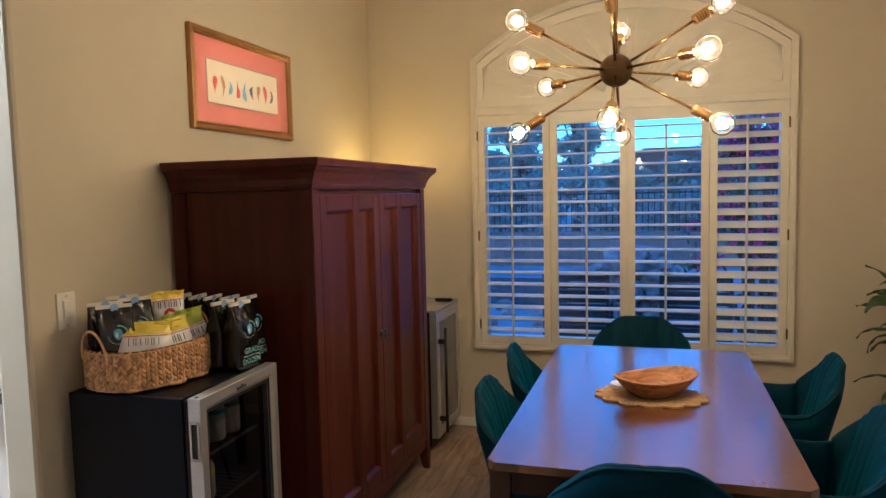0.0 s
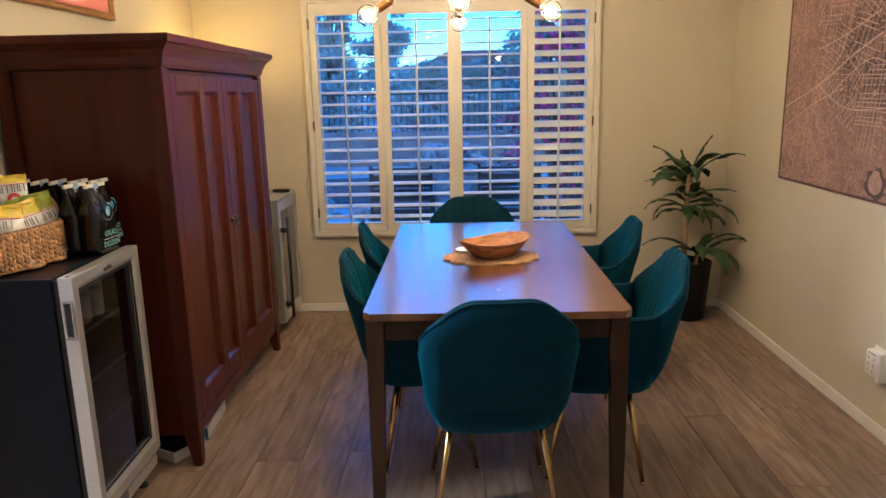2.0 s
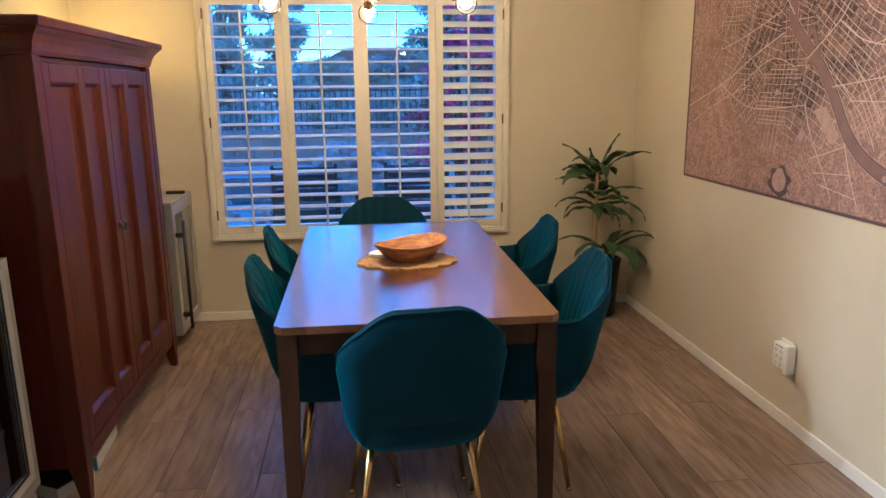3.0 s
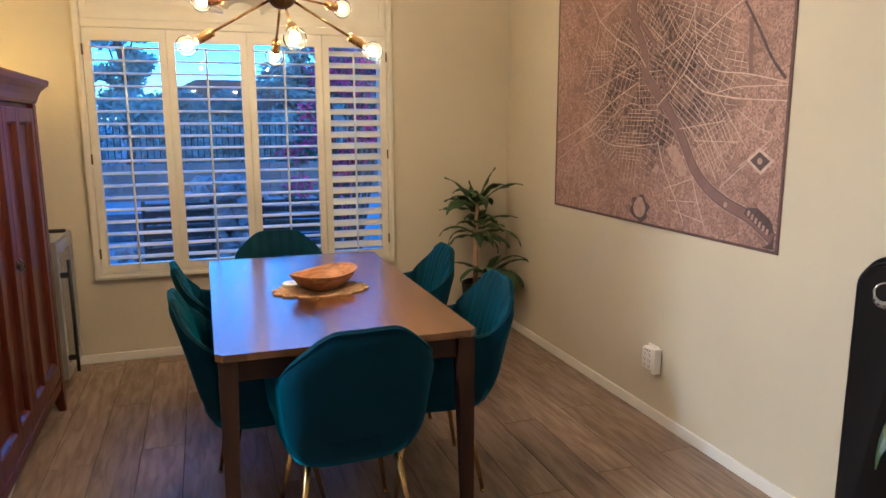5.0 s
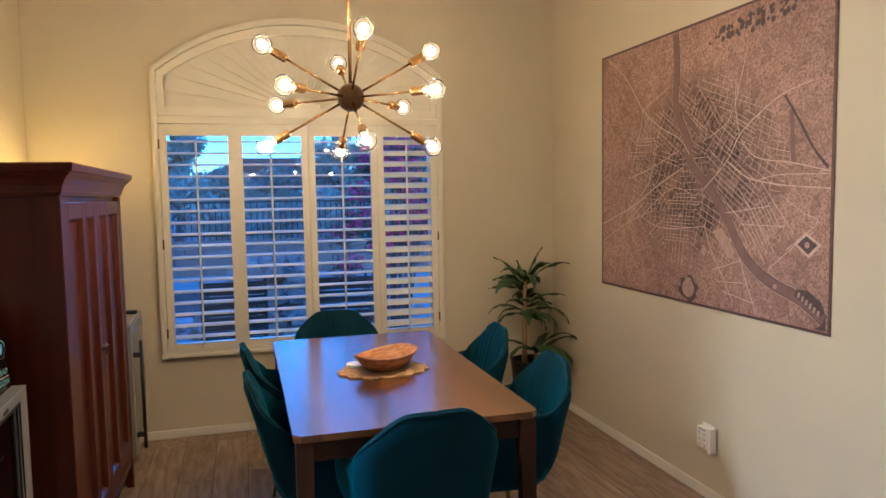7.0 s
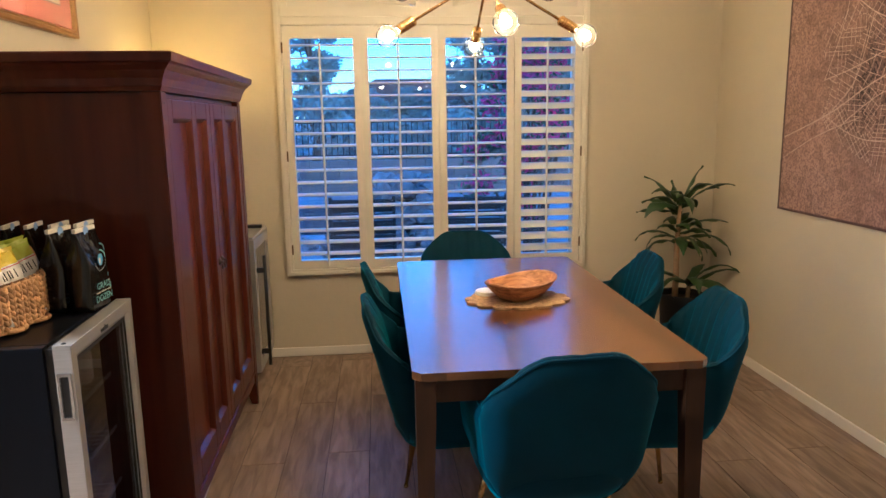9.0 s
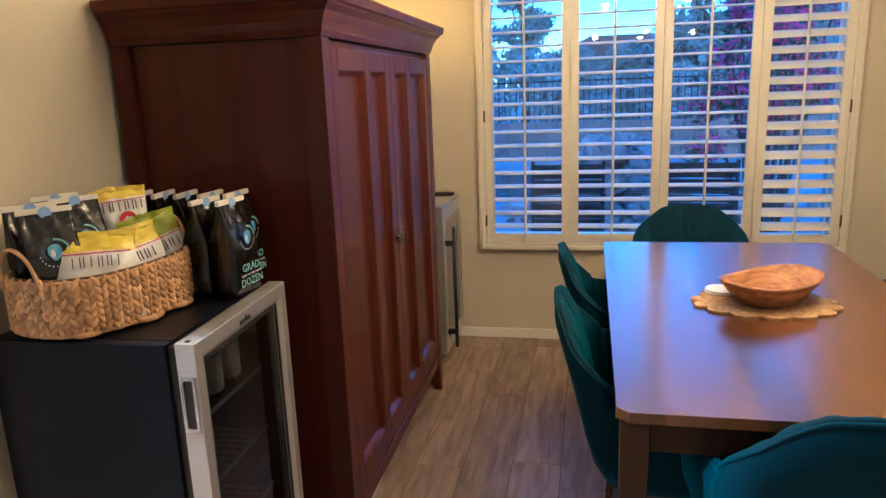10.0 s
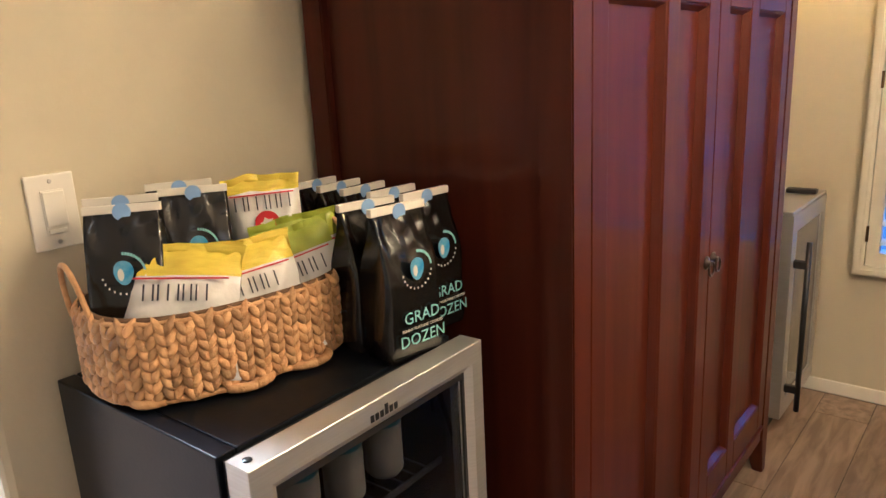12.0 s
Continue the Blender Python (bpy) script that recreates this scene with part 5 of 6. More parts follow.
    for k, (c, bearing, gap) in enumerate(quarters):
        for turn in (0.0, math.pi / 2 + rs.uniform(-0.2, 0.2)):
            d = Vector((math.cos(bearing + turn), math.sin(bearing + turn)))
            n = Vector((-d.y, d.x))
            for i in range(-11, 12):
                run = []
                off = gap * (1.0 if turn == 0.0 else 1.55) * i + rs.uniform(-0.004, 0.004)
                for q in range(-20, 21):
                    p = c + n * off + d * (0.014 * q)
                    rel = p - mid
                    edge = 0.42 + 0.12 * noise.noise(Vector((p.x * 4, p.y * 4, 2.0)))
                    inside = (rel.x * 0.66) ** 2 + rel.y ** 2 < edge * edge and min(range(len(quarters)), key=lambda j: (quarters[j][0] - p).length_squared) == k
                    if inside:
                        run.append(p)
                    if (not inside or q == 20) and run:
                        if len(run) > 1 and rs.random() < 0.86:
                            a, b, hw = run[0] - d * 0.005, run[-1] + d * 0.005, n * rs.uniform(0.0008, 0.0015)
                            net.faces.new([net.verts.new((-0.0043, v.x, v.y)) for v in (a + hw, b + hw, b - hw, a - hw)])
                        run = []
    me = bpy.data.meshes.new("street_net")
    net.to_mesh(me)
    net.free()
    me.materials.append(M_ROAD)
    part("street_net", me, None, t, kind="stuff")
    ribbon("map_canal", [(0.854, 0.69), (0.899, 0.611), (0.942, 0.528), (0.985, 0.469)], 0.012, M_MAPDARK, -0.0057)
    ribbon("map_avenue", [(0.876, 0.645), (0.881, 0.554), (0.884, 0.489)], 0.022, M_RIVER, -0.0051)
    for k in range(70):
        f = rs.random()
        ca, cb = 0.60 + 0.27 * f + rs.uniform(-0.02, 0.02), 0.915 + 0.045 * f + rs.uniform(-0.025, 0.025)
        r = rs.uniform(0.004, 0.011)
        part("map_tree", prism([pt(ca + r * 0.8 * math.cos(a), cb + r * math.sin(a)) for a in (2 * math.pi * q / 6 for q in range(6))], 0.0004, None, "x", -0.0046 - 0.000004 * k), M_MAPDARK, t)
    cart = [(0.497 + 0.042 * math.cos(a) * (1 + 0.16 * math.sin(a * 6)), 0.056 + 0.046 * math.sin(a) * (1 + 0.14 * math.cos(a * 5))) for a in (2 * math.pi * k / 40 for k in range(40))]
    part("title_shield", prism([pt(*c) for c in cart], 0.0006, None, "x", -0.0054), M_MAPDARK, t)
    part("title_field", prism([pt(0.497 + 0.028 * math.cos(a), 0.056 + 0.032 * math.sin(a) + (0.008 if math.sin(a) > 0.9 else 0)) for a in (2 * math.pi * k / 28 for k in range(28))], 0.0006, None, "x", -0.0064), M_MAPPALE, t)
    fort = [(0.888, 0.25), (0.926, 0.288), (0.974, 0.253), (0.936, 0.21)]
    part("printed_court", prism([pt(0.931 + (a - 0.931) * 0.95, 0.25 + (b - 0.25) * 0.95) for a, b in fort], 0.0004, None, "x", -0.0052), M_ROAD, t)
    part("printed_block", prism([pt(0.931 + (a - 0.931) * 0.68, 0.25 + (b - 0.25) * 0.68) for a, b in fort], 0.0006, None, "x", -0.0058), M_MAPDARK, t)
    for a, b, r in ((0.567, 0.202, 0.020), (0.673, 0.200, 0.024), (0.771, 0.026, 0.014), (0.456, 0.321, 0.013), (0.835, 0.115, 0.011), (0.931, 0.25, 0.013)):
        part("printed_spot", prism([pt(a + 0.6 * r * math.cos(2 * math.pi * k / 9), b + 0.75 * r * math.sin(2 * math.pi * k / 9)) for k in range(9)], 0.0005, None, "x", -0.0065), M_MAPPALE, t)
    part("printed_garden", prism([pt(*c) for c in ((0.600, 0.272), (0.640, 0.284), (0.690, 0.210), (0.655, 0.198))], 0.0005, None, "x", -0.0050), M_MAPPALE, t)
    isl = [(0.895, 0.098), (0.905, 0.118), (0.935, 0.120), (0.975, 0.090), (0.985, 0.062), (0.972, 0.050), (0.93, 0.075)]
    part("printed_isle", prism([pt(*c) for c in isl], 0.0006, None, "x", -0.0066), M_MAPDARK, t)
    for k in range(6):
        part("printed_plot", prism([pt(0.905 + 0.0115 * k + da, 0.106 - 0.0085 * k + db) for da, db in ((0, -0.012), (0.007, -0.014), (0.010, 0.002), (0.003, 0.004))], 0.0004, None, "x", -0.0072), M_MAPPALE, t)
    e = 0.012
    for a0, a1, b0, b1 in ((0, w, 0, e), (0, w, h - e, h), (0, e, e, h - e), (w - e, w, e, h - e)):
        part("border", box(-0.0058, -0.0042, a0 - w / 2, a1 - w / 2, b0 - h / 2, b1 - h / 2), M_MAPEDGE, t)
    part("corner_ornament", prism([pt(*c) for c in ((0.955, 0.012), (0.988, 0.012), (0.988, 0.055), (0.978, 0.028))], 0.0006, None, "x", -0.0068), M_MAPDARK, t)
    return t


wall_map()

# ---- plants ----


def leaf_blade(bm, base, az, el, length, width, droop, curl=0.0):
    """One long strap leaf, creased along its middle."""
    p = Vector(base)
    rows = []
    n = 12
    ang = radians(el)
    h = Vector((math.cos(radians(az)), math.sin(radians(az)), 0))
    side0 = Vector((-h.y, h.x, 0))
    for k in range(n + 1):
        f = k / n
        w = width * max(0.03, (math.sin(math.pi * min(1.0, 0.06 + 0.94 * f ** 0.85)))) ** 0.8 if f > 0.14 else width * 0.20
        if f > 0.985:
            w = width * 0.03
        d = h * math.cos(ang) + Vector((0, 0, 1)) * math.sin(ang)
        up = d.cross(side0).normalized() * -1
        tw = radians(curl) * f
        side = (side0 * math.cos(tw) + up * math.sin(tw))
        wave = 0.006 * math.sin(f * 15 + az)
        rows.append([tuple(p + side * w / 2 + up * (w * 0.16 + wave)), tuple(p + side * w / 4 + up * (w * 0.05)), tuple(p), tuple(p - side * w / 4 + up * (w * 0.05)), tuple(p - side * w / 2 + up * (w * 0.16 - wave))])
        p = p + d * (length / n)
        ang -= radians(droop) / n * (0.4 + 1.2 * f)
    return grid_mesh(rows, bm)


M_POT = material("black_pot", (0.004, 0.004, 0.0045), 0.5, specular=0.2, second=(0.010, 0.010, 0.010), scale=6.0, bump=0.1, bump_scale=40.0)
M_SOIL = material("soil", (0.05, 0.035, 0.025), 0.95, second=(0.03, 0.022, 0.016), scale=40.0, bump=0.8, bump_scale=60.0)
M_CANE = material("plant_cane", (0.36, 0.24, 0.13), 0.8, second=(0.26, 0.17, 0.09), scale=20.0, stretch=(1, 1, 4), bump=0.5, bump_scale=50.0)


CROWN = [(-10, 74, 0.93, 0.25, 0.066, 35), (175, 52, 0.93, 0.27, 0.052, 45), (150, 80, 0.92, 0.15, 0.050, 20), (-165, 28, 0.90, 0.28, 0.074, 120), (172, 14, 0.87, 0.25, 0.036, 40),
         (-8, 48, 0.90, 0.37, 0.050, 80), (20, 52, 0.92, 0.29, 0.042, 95), (-18, 28, 0.78, 0.29, 0.060, 65), (-95, 42, 0.92, 0.28, 0.080, 160), (-105, 14, 0.72, 0.24, 0.066, 105),
         (-62, 18, 0.72, 0.25, 0.056, 120), (-170, 30, 0.71, 0.28, 0.062, 150), (-25, 24, 0.71, 0.36, 0.062, 125), (10, 18, 0.74, 0.23, 0.050, 55), (-125, 56, 0.93, 0.22, 0.064, 110), (80, 40, 0.84, 0.22, 0.06, 100)]
LOWER = [(-12, 42, 0.42, 0.078, 105), (-28, 62, 0.36, 0.060, 130), (-72, 40, 0.40, 0.125, 175), (-40, 30, 0.33, 0.100, 140), (175, 44, 0.38, 0.085, 105), (-150, 40, 0.34, 0.085, 120), (-100, 50, 0.30, 0.090, 150), (40, 60, 0.26, 0.07, 110)]


def corn_plant():
    px, py = 1.248, 4.800
    t = thing("corn_plant", "tall corn plant in a black pot, drooping green leaves", "potted plant", (px, py, 0))
    part("pot", lathe([(0, 0.0), (0.095, 0.0), (0.105, 0.01), (0.128, 0.32), (0.134, 0.37), (0.130, 0.375), (0.121, 0.365), (0.116, 0.33), (0, 0.33)], 32), M_POT, t, "glossy black tapered pot", True)
    part("soil", lathe([(0, 0.348), (0.07, 0.345), (0.1165, 0.336)], 20), M_SOIL, t, "", True)
    part("cane", tube([(-0.04, 0, 0.33), (-0.038, 0.0, 0.48), (-0.04, 0.002, 0.66), (-0.032, 0.0, 0.93)], [0.019, 0.018, 0.017, 0.010], 12), M_CANE, t, "", True)
    part("side_cane", tube([(0.03, -0.02, 0.33), (0.035, -0.025, 0.42)], [0.014, 0.012], 10), M_CANE, t, "", True)
    rng = random.Random(5)
    for az, el, z, ln, wd, dr in CROWN:
        base = (-0.034 + 0.010 * math.cos(radians(az)), 0.010 * math.sin(radians(az)), z)
        part("leaf", leaf_blade(None, base, az, el, ln, wd * 1.15, dr, rng.uniform(-50, 50)), M_LEAF, t, "", True)
    for k in range(20):
        az, lev = k * 137.5, rng.random()
        base = (-0.034 + 0.010 * math.cos(radians(az)), 0.010 * math.sin(radians(az)), 0.66 + 0.26 * lev)
        part("leaf", leaf_blade(None, base, az, 20 + 40 * lev + rng.uniform(-12, 12), rng.uniform(0.20, 0.29), rng.uniform(0.058, 0.076), rng.uniform(95, 165), rng.uniform(-40, 40)), M_LEAF, t, "", True)
    for az, el, ln, wd, dr in LOWER:
        part("leaf", leaf_blade(None, (0.035, -0.025, 0.42), az, el, ln, wd, dr, rng.uniform(-25, 25)), M_LEAF, t, "", True)
    return t


corn_plant()

small = thing("house_plant", "leafy green house plant in a dark pot", "potted plant", (1.33, 1.60, 0))
part("pot", lathe([(0, 0.0), (0.09, 0.0), (0.10, 0.01), (0.125, 0.24), (0.128, 0.26), (0.118, 0.26), (0.112, 0.235), (0, 0.235)], 28), M_POT, small, "", True)
part("stem", tube([(0, 0, 0.23), (0.005, 0.01, 0.45), (0.0, 0.02, 0.66)], [0.014, 0.012, 0.009], 10), M_CANE, small, "", True)
for az, el, ln, wd, dr in ((180, 48, 0.44, 0.062, 165), (40, 60, 0.34, 0.06, 120), (-30, 50, 0.30, 0.06, 120), (-90, 55, 0.32, 0.06, 120), (75, 70, 0.32, 0.06, 110), (-60, 75, 0.30, 0.05, 90), (-20, 20, 0.18, 0.05, 80)):
    part("leaf", leaf_blade(None, (0, 0.02, 0.64), az, el, ln, wd, dr, 20), M_LEAF, small, "", True)

# ---- tower heater ----


def tower_heater():
    t = thing("tower_heater", "black tower heater with a round silver control dial", "heater", (1.402, 1.945, 0), -58)
    w, d, h = 0.155, 0.145, 1.045
    rows = []
    n = 40
    body = []
    for k in range(n + 1):
        a = math.pi * k / n
        body.append((w / 2 * math.cos(a), h - w / 2 + w / 2 * math.sin(a)))
    line = [(w / 2, 0.03)] + body + [(-w / 2, 0.03)]
    part("housing", prism(line, d, None, "y", -d / 2, 0.012), M_HEAT, t, "", True)
    part("base", lathe([(0, 0.0), (0.135, 0.0), (0.138, 0.008), (0.12, 0.022), (0.06, 0.03), (0, 0.031)], 36), M_DARK, t, "", True)
    yf = -d / 2 - 0.0005
    zc = h - w / 2 - 0.012
    ring = ring_plate([(0.034 * math.cos(2 * math.pi * k / 40), zc - (0.010 if math.sin(2 * math.pi * k / 40) < 0 else 0) + 0.034 * math.sin(2 * math.pi * k / 40)) for k in range(40)],
                      [(0.026 * math.cos(2 * math.pi * k / 40), zc + 0.003 + 0.026 * math.sin(2 * math.pi * k / 40)) for k in range(40)], 0.006, "y", yf - 0.006)
    part("control_dial", ring, M_CHROME, t, "silver control ring", True)
    part("display", prism([(0.0255 * math.cos(2 * math.pi * k / 32), zc + 0.003 + 0.0255 * math.sin(2 * math.pi * k / 32)) for k in range(32)], 0.003, None, "y", yf - 0.003), M_GLOSS, t)
    for k in range(5):
        a = radians(-150 + 30 * k)
        part("button", lathe([(0, 0), (0.003, 0), (0.003, 0.001), (0, 0.0012)], 10), M_DARK, t).matrix_basis = pose(0.0305 * math.cos(a), yf - 0.0062, zc - 0.006 + 0.0305 * math.sin(a), 90, 0, 0)
    grille = part("side_grille", box(-w / 2 - 0.0015, -w / 2 - 0.0003, -0.045, 0.030, 0.16, 0.90), M_DARK, t)
    for k in range(46):
        z = 0.17 + k * 0.0158
        part("grille_slot", box(-w / 2 - 0.0030, -w / 2 - 0.0017, -0.040, 0.025, z, z + 0.006), M_HEAT, grille)
    part("front_mark", box(-0.012, 0.012, yf - 0.0012, yf - 0.0002, 0.28, 0.286), M_CHROME, t)
    return t


M_HEAT = material("heater_plastic", (0.004, 0.004, 0.0045), 0.34, specular=0.3, second=(0.006, 0.006, 0.0065), scale=9.0, bump=0.05, bump_scale=200.0)
M_GLOSS = material("glossy_black", (0.006, 0.006, 0.007), 0.08)
tower_heater()

# ---- boxes under the armoire ----
tray = thing("cardboard_tray", "low white cardboard tray under the armoire", "box", (-1.395, 3.135, 0), -28)
M_CARD = material("white_card", (0.66, 0.64, 0.60), 0.7, second=(0.58, 0.56, 0.52), scale=10.0)
for c in ((-0.13, 0.10, -0.08, -0.075, 0.0015, 0.045), (-0.13, 0.10, 0.075, 0.08, 0.0015, 0.045), (-0.13, -0.125, -0.0745, 0.0745, 0.0015, 0.045), (0.095, 0.10, -0.0745, 0.0745, 0.0015, 0.045), (-0.1245, 0.0945, -0.0745, 0.0745, 0.0, 0.003)):
    part("side", box(*c), M_CARD, tray)
part("filling", box(-0.12, 0.09, -0.07, 0.07, 0.0035, 0.038, 0.006), M_DARK, tray, "dark packed contents")
flat = thing("flat_box", "flat white and blue carton under the armoire", "box", (-1.36, 3.36, 0), 4)
part("carton", box(-0.10, 0.07, -0.15, 0.15, 0.001, 0.055, 0.002), M_CARD, flat)
part("blue_panel", box(-0.10, 0.0715, -0.1505, -0.146, 0.002, 0.054), M_TEALCAN, flat)

# ---- kitchen side beyond the wall's end ----
cab = thing("kitchen_counter", "white kitchen base cabinet with a speckled granite worktop", "kitchen counter")
part("body", box(-2.62, -1.96, 2.42, 4.6, 0.10, 0.875), M_WHITE, cab)
part("plinth", box(-2.60, -1.98, 2.46, 4.6, 0.0, 0.099), M_DARK, cab)
M_GRANITE = material("granite", (0.20, 0.17, 0.13), 0.22, second=(0.04, 0.035, 0.03), scale=70.0, mix=1.0, detail=3.0)
part("worktop", box(-2.64, -1.948, 2.385, 4.6, 0.876, 0.915, 0.004), M_GRANITE, cab, "speckled granite worktop")
jar = thing("canister", "white enamel canister standing on the granite worktop", "canister", (-2.07, 2.50, 0.9155))
part("body", lathe([(0, 0), (0.075, 0), (0.08, 0.01), (0.08, 0.17), (0.07, 0.19), (0, 0.19)], 24), M_WHITE, jar, "", True)
part("lid", lathe([(0.073, 0.191), (0.075, 0.20), (0.03, 0.215), (0.012, 0.235), (0, 0.238)], 24), M_WHITE, jar, "", True)

# ---- unseen fill lights added to the ceiling, mostly to brighten the east wall ----
fill_mat = glowing("fill_light_lens", (1.0, 0.78, 0.52), FILL_POWER)
kitchen_fill_mat = glowing("kitchen_fill_lens", (1.0, 0.82, 0.60), FILL_POWER * 60.0)
for x, y in ((0.95, 1.60), (-0.9, -1.1), (0.6, -1.1), (-2.90, 2.02), (-3.40, 1.95), (-3.90, 1.90)):
    t = thing("ceiling_downlight", "round white fill light added to the ceiling, unseen", "ceiling light", (x, y, CEIL), group="recessed ceiling lights")
    part("trim_ring", lathe([(0.087, -0.001), (0.110, -0.001), (0.113, -0.005), (0.107, -0.009), (0.089, -0.007), (0.087, -0.001)], 28), M_WHITE, t, "", True)
    part("lens", lathe([(0, -0.0045), (0.0865, -0.0045), (0.0865, -0.002), (0, -0.002)], 24), kitchen_fill_mat if x < -2 else fill_mat, t)

# ---- the yard ----
single("ground", box(-400, 400, -400, 500, -0.35, -0.12), M_SAND, "pale gravel yard ground at dusk", "ground", "structure")
rng = random.Random(11)


def boulder(r, seed, squash=0.7):
    own = bmesh.new()
    bmesh.ops.create_icosphere(own, subdivisions=2, radius=r)
    for v in own.verts:
        k = 1 + 0.55 * noise.noise(v.co * (1.5 / r) + Vector((seed, 0, 0))) + 0.28 * noise.noise(v.co * (4 / r) + Vector((0, seed, 0)))
        v.co = Vector((v.co.x * k, v.co.y * k, v.co.z * k * squash))
    return mesh_of("boulder", own, M_STONE)


shapes = [boulder(0.125, 3.1 * k, 0.6 + 0.09 * k) for k in range(5)]
falls = thing("rock_waterfall", "stacked pale boulders of a garden waterfall", "rock pile", (-0.30, 8.75, -0.12))
for lay in range(9):
    z = 0.05 + lay * 0.098
    half = 0.95 - lay * 0.080
    n = 15 - lay
    for k in range(n):
        b = part("boulder", shapes[rng.randrange(5)], None, falls)
        s = rng.uniform(0.65, 1.25)
        b.matrix_basis = pose(-half + 2 * half * (k + 0.5) / n + rng.uniform(-0.08, 0.08), rng.uniform(-0.22, 0.22) + lay * 0.07, z, rng.uniform(-25, 25), rng.uniform(-25, 25), rng.uniform(0, 360)) @ Matrix.Diagonal((s * 1.15, s, s, 1))
border = thing("stone_border", "low border of pale stones along a garden pond", "stones", (-2.6, 9.8, -0.12))
for k in range(60):
    b = part("boulder", shapes[rng.randrange(5)], None, border)
    s = rng.uniform(0.35, 1.0)
    b.matrix_basis = pose(-2.4 + 7.5 * k / 60 + rng.uniform(-0.1, 0.1), rng.uniform(-0.7, 0.7), 0.05 * s, 0, 0, rng.uniform(0, 360)) @ Matrix.Diagonal((s * 1.2, s, s, 1))
single("pond", box(-5.2, -0.9, 10.6, 13.6, -0.119, -0.10), material("pond_water", (0.03, 0.05, 0.07), 0.06, second=(0.04, 0.06, 0.08), scale=2.0, bump=0.15, bump_scale=6.0), "still dark garden pond", "water", "structure")

# garden wall with an iron fence on it
gw = thing("garden_wall", "tan block garden wall with a dark iron fence", "wall", (0, 16.0, -0.12), kind="structure")
for r in range(4):
    for k in range(46):
        x = -9.2 + 0.41 * k + (0.2 if r % 2 else 0)
        part("block", box(x, x + 0.40, -0.1, 0.1, 0.002 + r * 0.185, 0.182 + r * 0.185, 0.006, None, 1) if (r, k) == (0, 0) else gw_block, M_BLOCK, gw).matrix_basis = Matrix.Translation((0, 0, 0)) if (r, k) == (0, 0) else Matrix.Translation((x + 9.2, 0, r * 0.185))
        if (r, k) == (0, 0):
            gw_block = gw.children[0].data
fence = thing("iron_fence", "dark iron picket fence on the garden wall", "fence", (0, 16.0, 0.627))
pk = mesh_of("picket", box(-0.009, 0.009, -0.009, 0.009, 0.0, 0.86), M_IRON)
for k in range(150):
    part("picket", pk, None, fence).matrix_basis = Matrix.Translation((-9.0 + k * 0.122, 0, 0))
for z in (0.08, 0.78):
    part("rail", box(-9.1, 9.4, -0.018, 0.018, z, z + 0.035), M_IRON, fence)

# patio chairs of dark wicker
M_WICKER = material("dark_wicker", (0.040, 0.028, 0.022), 0.6, second=(0.022, 0.016, 0.013), scale=30.0, stretch=(1, 1, 4), bump=0.6, bump_scale=60.0)


def patio_chair():
    t = thing("patio_chair", "dark brown wicker patio chair seen from behind", "chair", group="patio chairs")
    for k in range(9):
        part("back_slat", box(-0.27, 0.27, -0.30, -0.27, 0.31 + k * 0.064, 0.31 + k * 0.064 + 0.052, 0.006, None, 1), M_WICKER, t)
    for x in (-0.29, 0.27):
        part("post", box(x, x + 0.03, -0.31, -0.26, 0.0, 0.90, 0.006, None, 1), M_WICKER, t)
        part("front_leg", box(x, x + 0.03, 0.24, 0.28, 0.0, 0.60, 0.006, None, 1), M_WICKER, t)
        part("armrest", box(x - 0.01, x + 0.04, -0.255, 0.30, 0.605, 0.635, 0.008, None, 1), M_WICKER, t)
    part("seat", box(-0.255, 0.265, -0.255, 0.29, 0.36, 0.43, 0.02), M_WICKER, t)
    return t


pc = patio_chair()
pc.matrix_world = pose(-0.74, 7.30, -0.12)
copy_thing(pc, pose(0.30, 7.30, -0.12, 0, 0, -6))
M_POST = material("patio_post", (0.34, 0.30, 0.26), 0.8, second=(0.28, 0.25, 0.21), scale=6.0, bump=0.3, bump_scale=30.0)
single("patio_post", box(1.55, 1.85, 8.0, 8.3, -0.12, 3.2, 0.01), M_POST, "square stucco patio post", "post")

# trees, shrubs and far houses


def leaf_cloud(bm, centre, radius, count, size, seed, flat=0.8):
    r = random.Random(seed)
    verts, faces = [], []
    for _ in range(count):
        d = Vector((r.gauss(0, 1), r.gauss(0, 1), r.gauss(0, 1)))
        d = d.normalized() * radius * r.random() ** 0.45
        c = Vector(centre) + Vector((d.x, d.y, d.z * flat))
        u = Vector((r.gauss(0, 1), r.gauss(0, 1), r.gauss(0, 1))).normalized()
        w = u.orthogonal().normalized()
        s = size * r.uniform(0.6, 1.4)
        q = [bm.verts.new(c + u * s), bm.verts.new(c + w * s * 0.4), bm.verts.new(c - u * s), bm.verts.new(c - w * s * 0.4)]
        bm.faces.new(q)


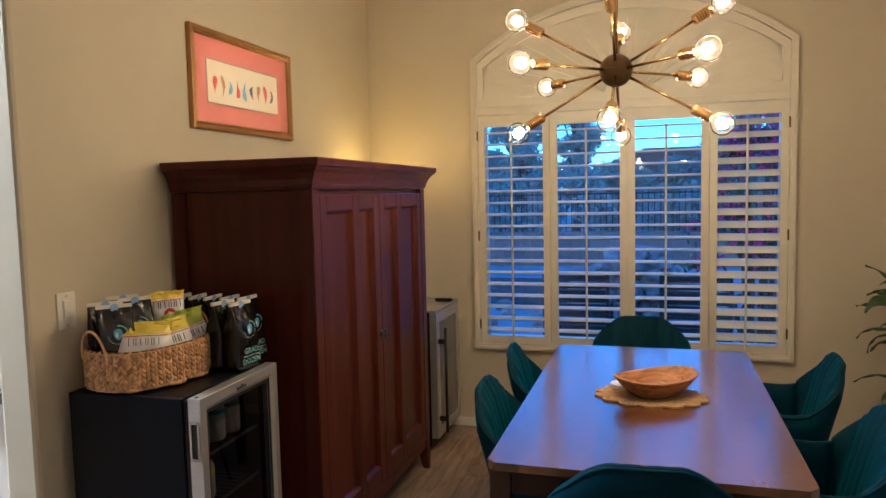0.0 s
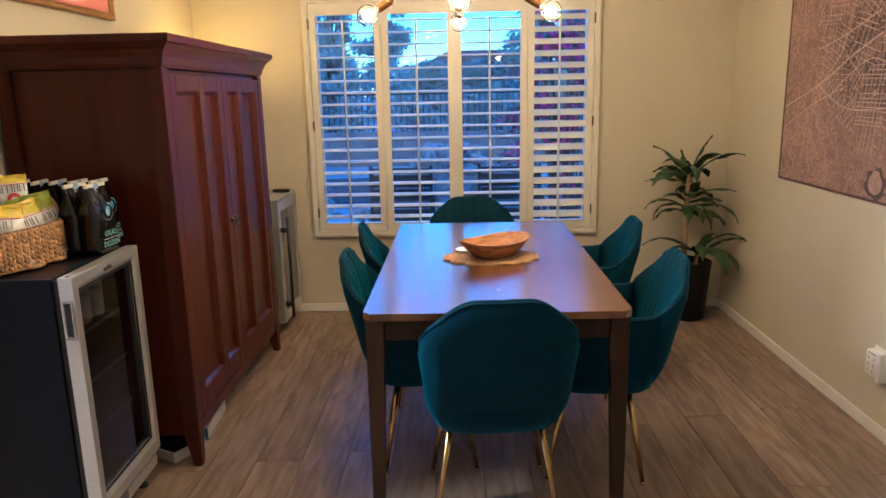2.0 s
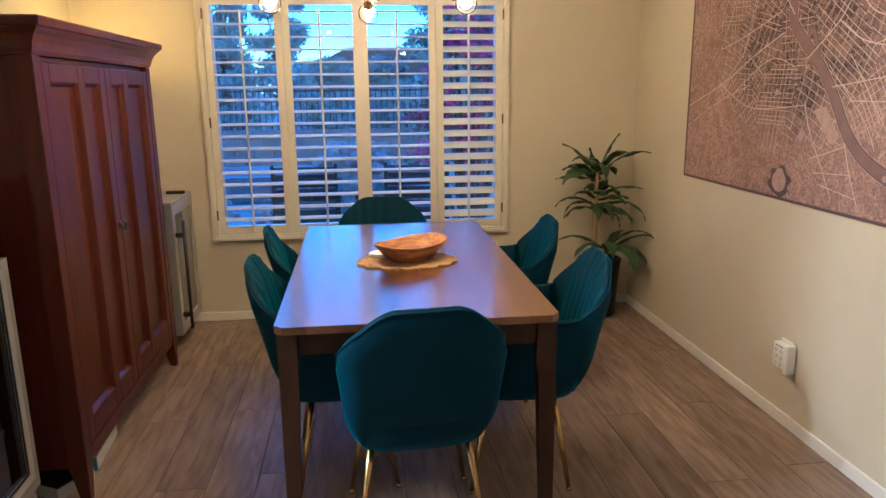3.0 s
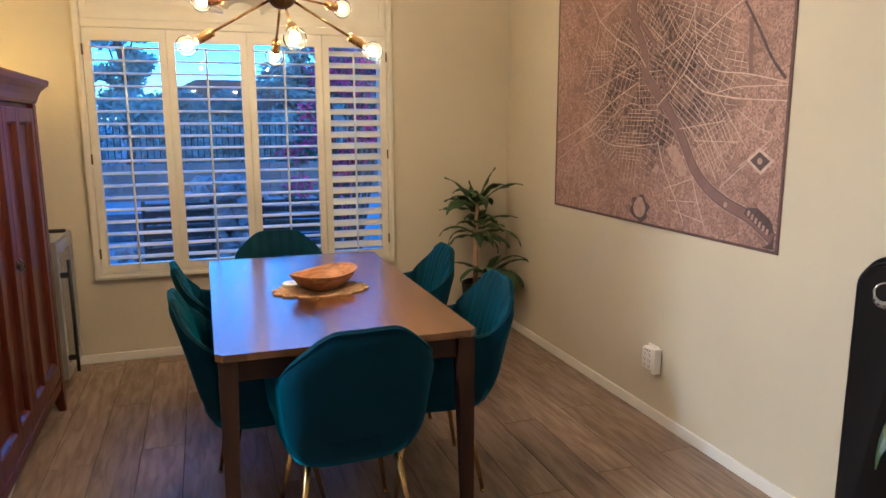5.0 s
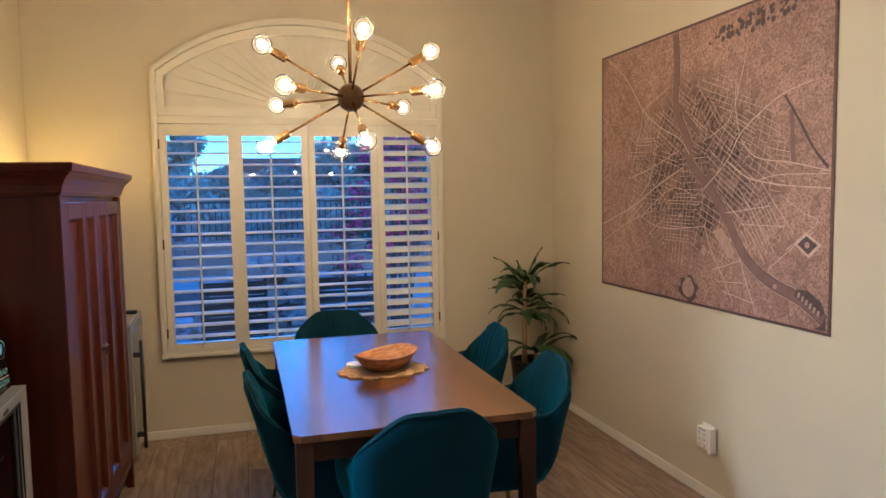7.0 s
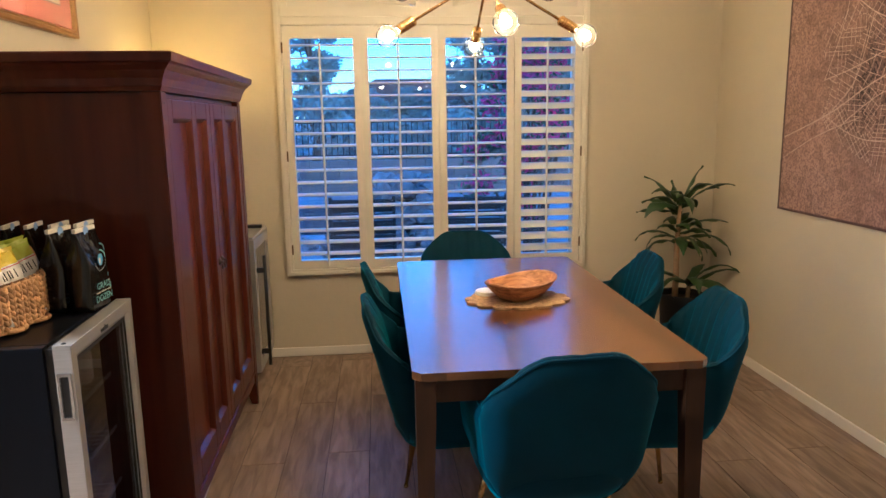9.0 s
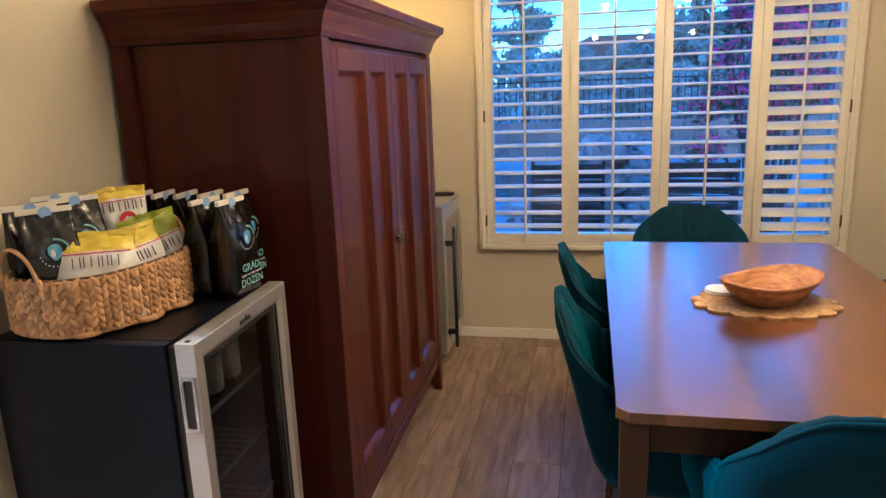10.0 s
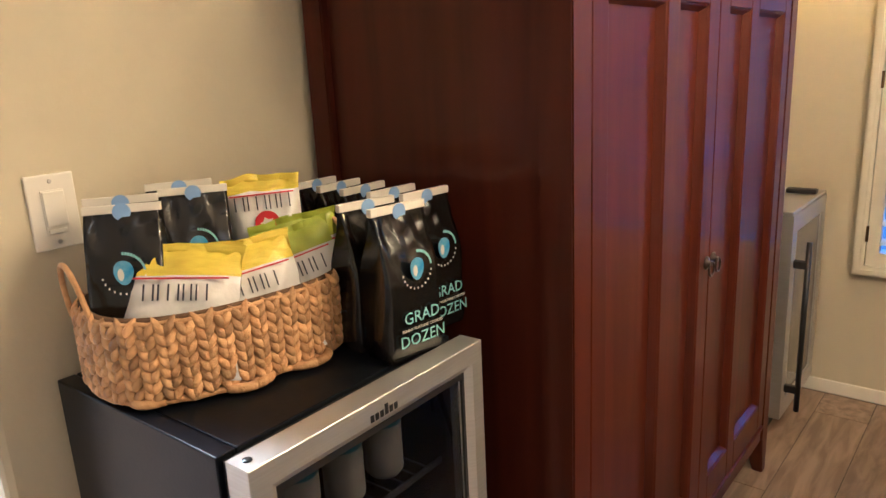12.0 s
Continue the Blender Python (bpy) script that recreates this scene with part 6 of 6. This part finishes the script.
def tree(x, y, h, spread, seed, wispy=False):
    r = random.Random(seed)
    t = thing("garden_tree", "dusky grey-green tree behind the garden wall", "tree", (x, y, -0.12))
    trunk = tube([(0, 0, 0), (0.1, 0, h * 0.25), (0.02, 0.1, h * 0.5), (0, 0, h * 0.8)], [0.16, 0.12, 0.09, 0.03], 8)
    crown = bmesh.new()
    for k in range(40 if wispy else 36):
        a = r.uniform(0, 2 * math.pi)
        f = r.uniform(0.32, 1.0)
        rr = spread * r.uniform(0.2, 1.0) * (1.15 - 0.75 * f)
        tip = (rr * math.cos(a), rr * math.sin(a), h * f)
        trunk = tube([(0.02, 0.02, h * f * 0.62), tuple(Vector(tip) * 0.6 + Vector((0, 0, h * f * 0.36))), tip], [0.05, 0.03, 0.012], 5, trunk)
        leaf_cloud(crown, tip, spread * (0.20 if wispy else 0.27), 190 if wispy else 330, 0.08 if wispy else 0.11, seed * 50 + k, 0.9)
    part("trunk", trunk, M_BARK, t)
    me = bpy.data.meshes.new("crown")
    crown.to_mesh(me)
    crown.free()
    me.materials.append(M_TREE)
    part("crown", me, None, t)
    return t


for i, (x, y, h, s) in enumerate(((-9.5, 27, 2.7, 2.2), (-6.3, 26, 2.7, 1.8), (-4.4, 24, 4.6, 1.6), (-2.7, 25, 4.9, 1.6), (-1.2, 27, 2.4, 1.5), (0.8, 28, 2.5, 1.6), (2.6, 24, 4.6, 1.9), (4.6, 23, 5.0, 2.2), (7.0, 26, 4.6, 2.4), (-12.5, 28, 4.4, 2.6), (10.5, 28, 4.8, 2.8))):
    tree(x, y, h, s, i + 1, i in (2, 3, 6))
hedge = bmesh.new()
for k in range(90):
    leaf_cloud(hedge, (-10.5 + k * 0.25, 18.5 + rng.uniform(-0.6, 0.6), rng.uniform(0.3, 1.75)), 0.60, 130, 0.11, 900 + k)
me = bpy.data.meshes.new("shrubs")
hedge.to_mesh(me)
hedge.free()
me.materials.append(M_TREE)
tagged(new("shrubs", me), "dense dark shrubs behind the iron fence", "shrubs", kind="stuff")


def far_house(x, y, w, h, rise):
    t = thing("neighbour_house", "low stucco neighbour house with a dark tiled roof", "house", (x, y, -0.12))
    part("wall", box(-w / 2, w / 2, -2.5, 2.5, 0, h), M_POST, t)
    part("roof", prism([(-w / 2 - 0.4, h + 0.001), (w / 2 + 0.4, h + 0.001), (0.2 * w, h + rise), (-0.2 * w, h + rise)], 6.0, None, "y", -3.0), material("roof_tile", (0.13, 0.085, 0.065), 0.8, second=(0.09, 0.06, 0.05), scale=20.0, bump=0.5, bump_scale=30.0), t)
    for k in (-0.3, 0.05, 0.3):
        wd = part("window", box(w * k - 0.4, w * k + 0.4, -2.52, -2.501, 0.9, 1.9), M_TRIM, t)
        part("pane", box(w * k - 0.34, w * k + 0.34, -2.535, -2.521, 0.96, 1.84), M_GLOSS, wd)
    return t


far_house(-9.0, 34, 7.0, 2.4, 1.2)
far_house(1.2, 36, 9.0, 1.9, 1.5)
far_house(10.5, 33, 8.0, 2.6, 1.4)

# bougainvillea beside the window
M_PINK = material("bougainvillea_bract", (0.62, 0.035, 0.20), 0.55, second=(0.45, 0.02, 0.16), scale=8.0, island=0.3)
bush = thing("bougainvillea", "bougainvillea shrub with magenta flowers by the patio", "shrub", (0.85, 7.55, -0.12))
stems, leaves, flowers = bmesh.new(), bmesh.new(), bmesh.new()
rb = random.Random(21)
for k in range(26):
    a = rb.uniform(0, 2 * math.pi)
    rr = rb.uniform(0.1, 0.5)
    tip = Vector((rr * 1.25 * math.cos(a), rr * 0.7 * math.sin(a), rb.uniform(0.5, 2.35)))
    stems = tube([(0.1 * math.cos(a), 0.1 * math.sin(a), 0), tuple(tip * 0.55 + Vector((0, 0, 0.15))), tuple(tip)], [0.018, 0.012, 0.005], 5, stems)
    leaf_cloud(leaves, tip, 0.20, 90, 0.032, 300 + k)
    leaf_cloud(flowers, tip + Vector((0, -0.06, 0.03)), 0.18, 80, 0.034, 700 + k)
for nm, b, mm in (("stem", stems, M_BARK), ("foliage", leaves, M_LEAF), ("flower_cluster", flowers, M_PINK)):
    me = bpy.data.meshes.new(nm)
    b.to_mesh(me)
    b.free()
    me.materials.append(mm)
    part(nm, me, None, bush)

# ---- floor planks ----
floor = single("floor", box(-4.4, WX1 + 0.001, -3.2, WY - 0.001, -0.05, -0.004), M_JOINT, "grey-brown wood plank floor", "floor", "structure")
PW, PL = 0.182, 1.22
pm = mesh_of("plank", box(0.0012, PW - 0.0012, 0.0012, PL - 0.0012, -0.003, 0.0, 0.0008, None, 1), M_FLOOR)
near, rest = 0, bmesh.new()
cols = int((WX1 + 2.3) / PW) + 1
for i in range(cols):
    xa = WX1 - 0.004 - (i + 1) * PW
    off = (i * 0.47) % 1.0 * PL
    for j in range(-1, 8):
        ya = -3.2 + j * PL + off
        y0, y1 = max(ya, -3.19), min(ya + PL, WY - 0.014)
        if y1 - y0 < 0.02 or xa < -2.4:
            continue
        p = part("plank", pm, None, floor)
        p.matrix_basis = Matrix.Translation((xa, y0, 0)) @ Matrix.Diagonal((1, (y1 - y0) / PL, 1, 1))
single("kitchen_floor", box(-4.4, xa - 0.001, -3.19, WY - 0.014, -0.003, 0.0), M_FLOOR, "grey-brown wood floor of the kitchen side", "floor", "structure")
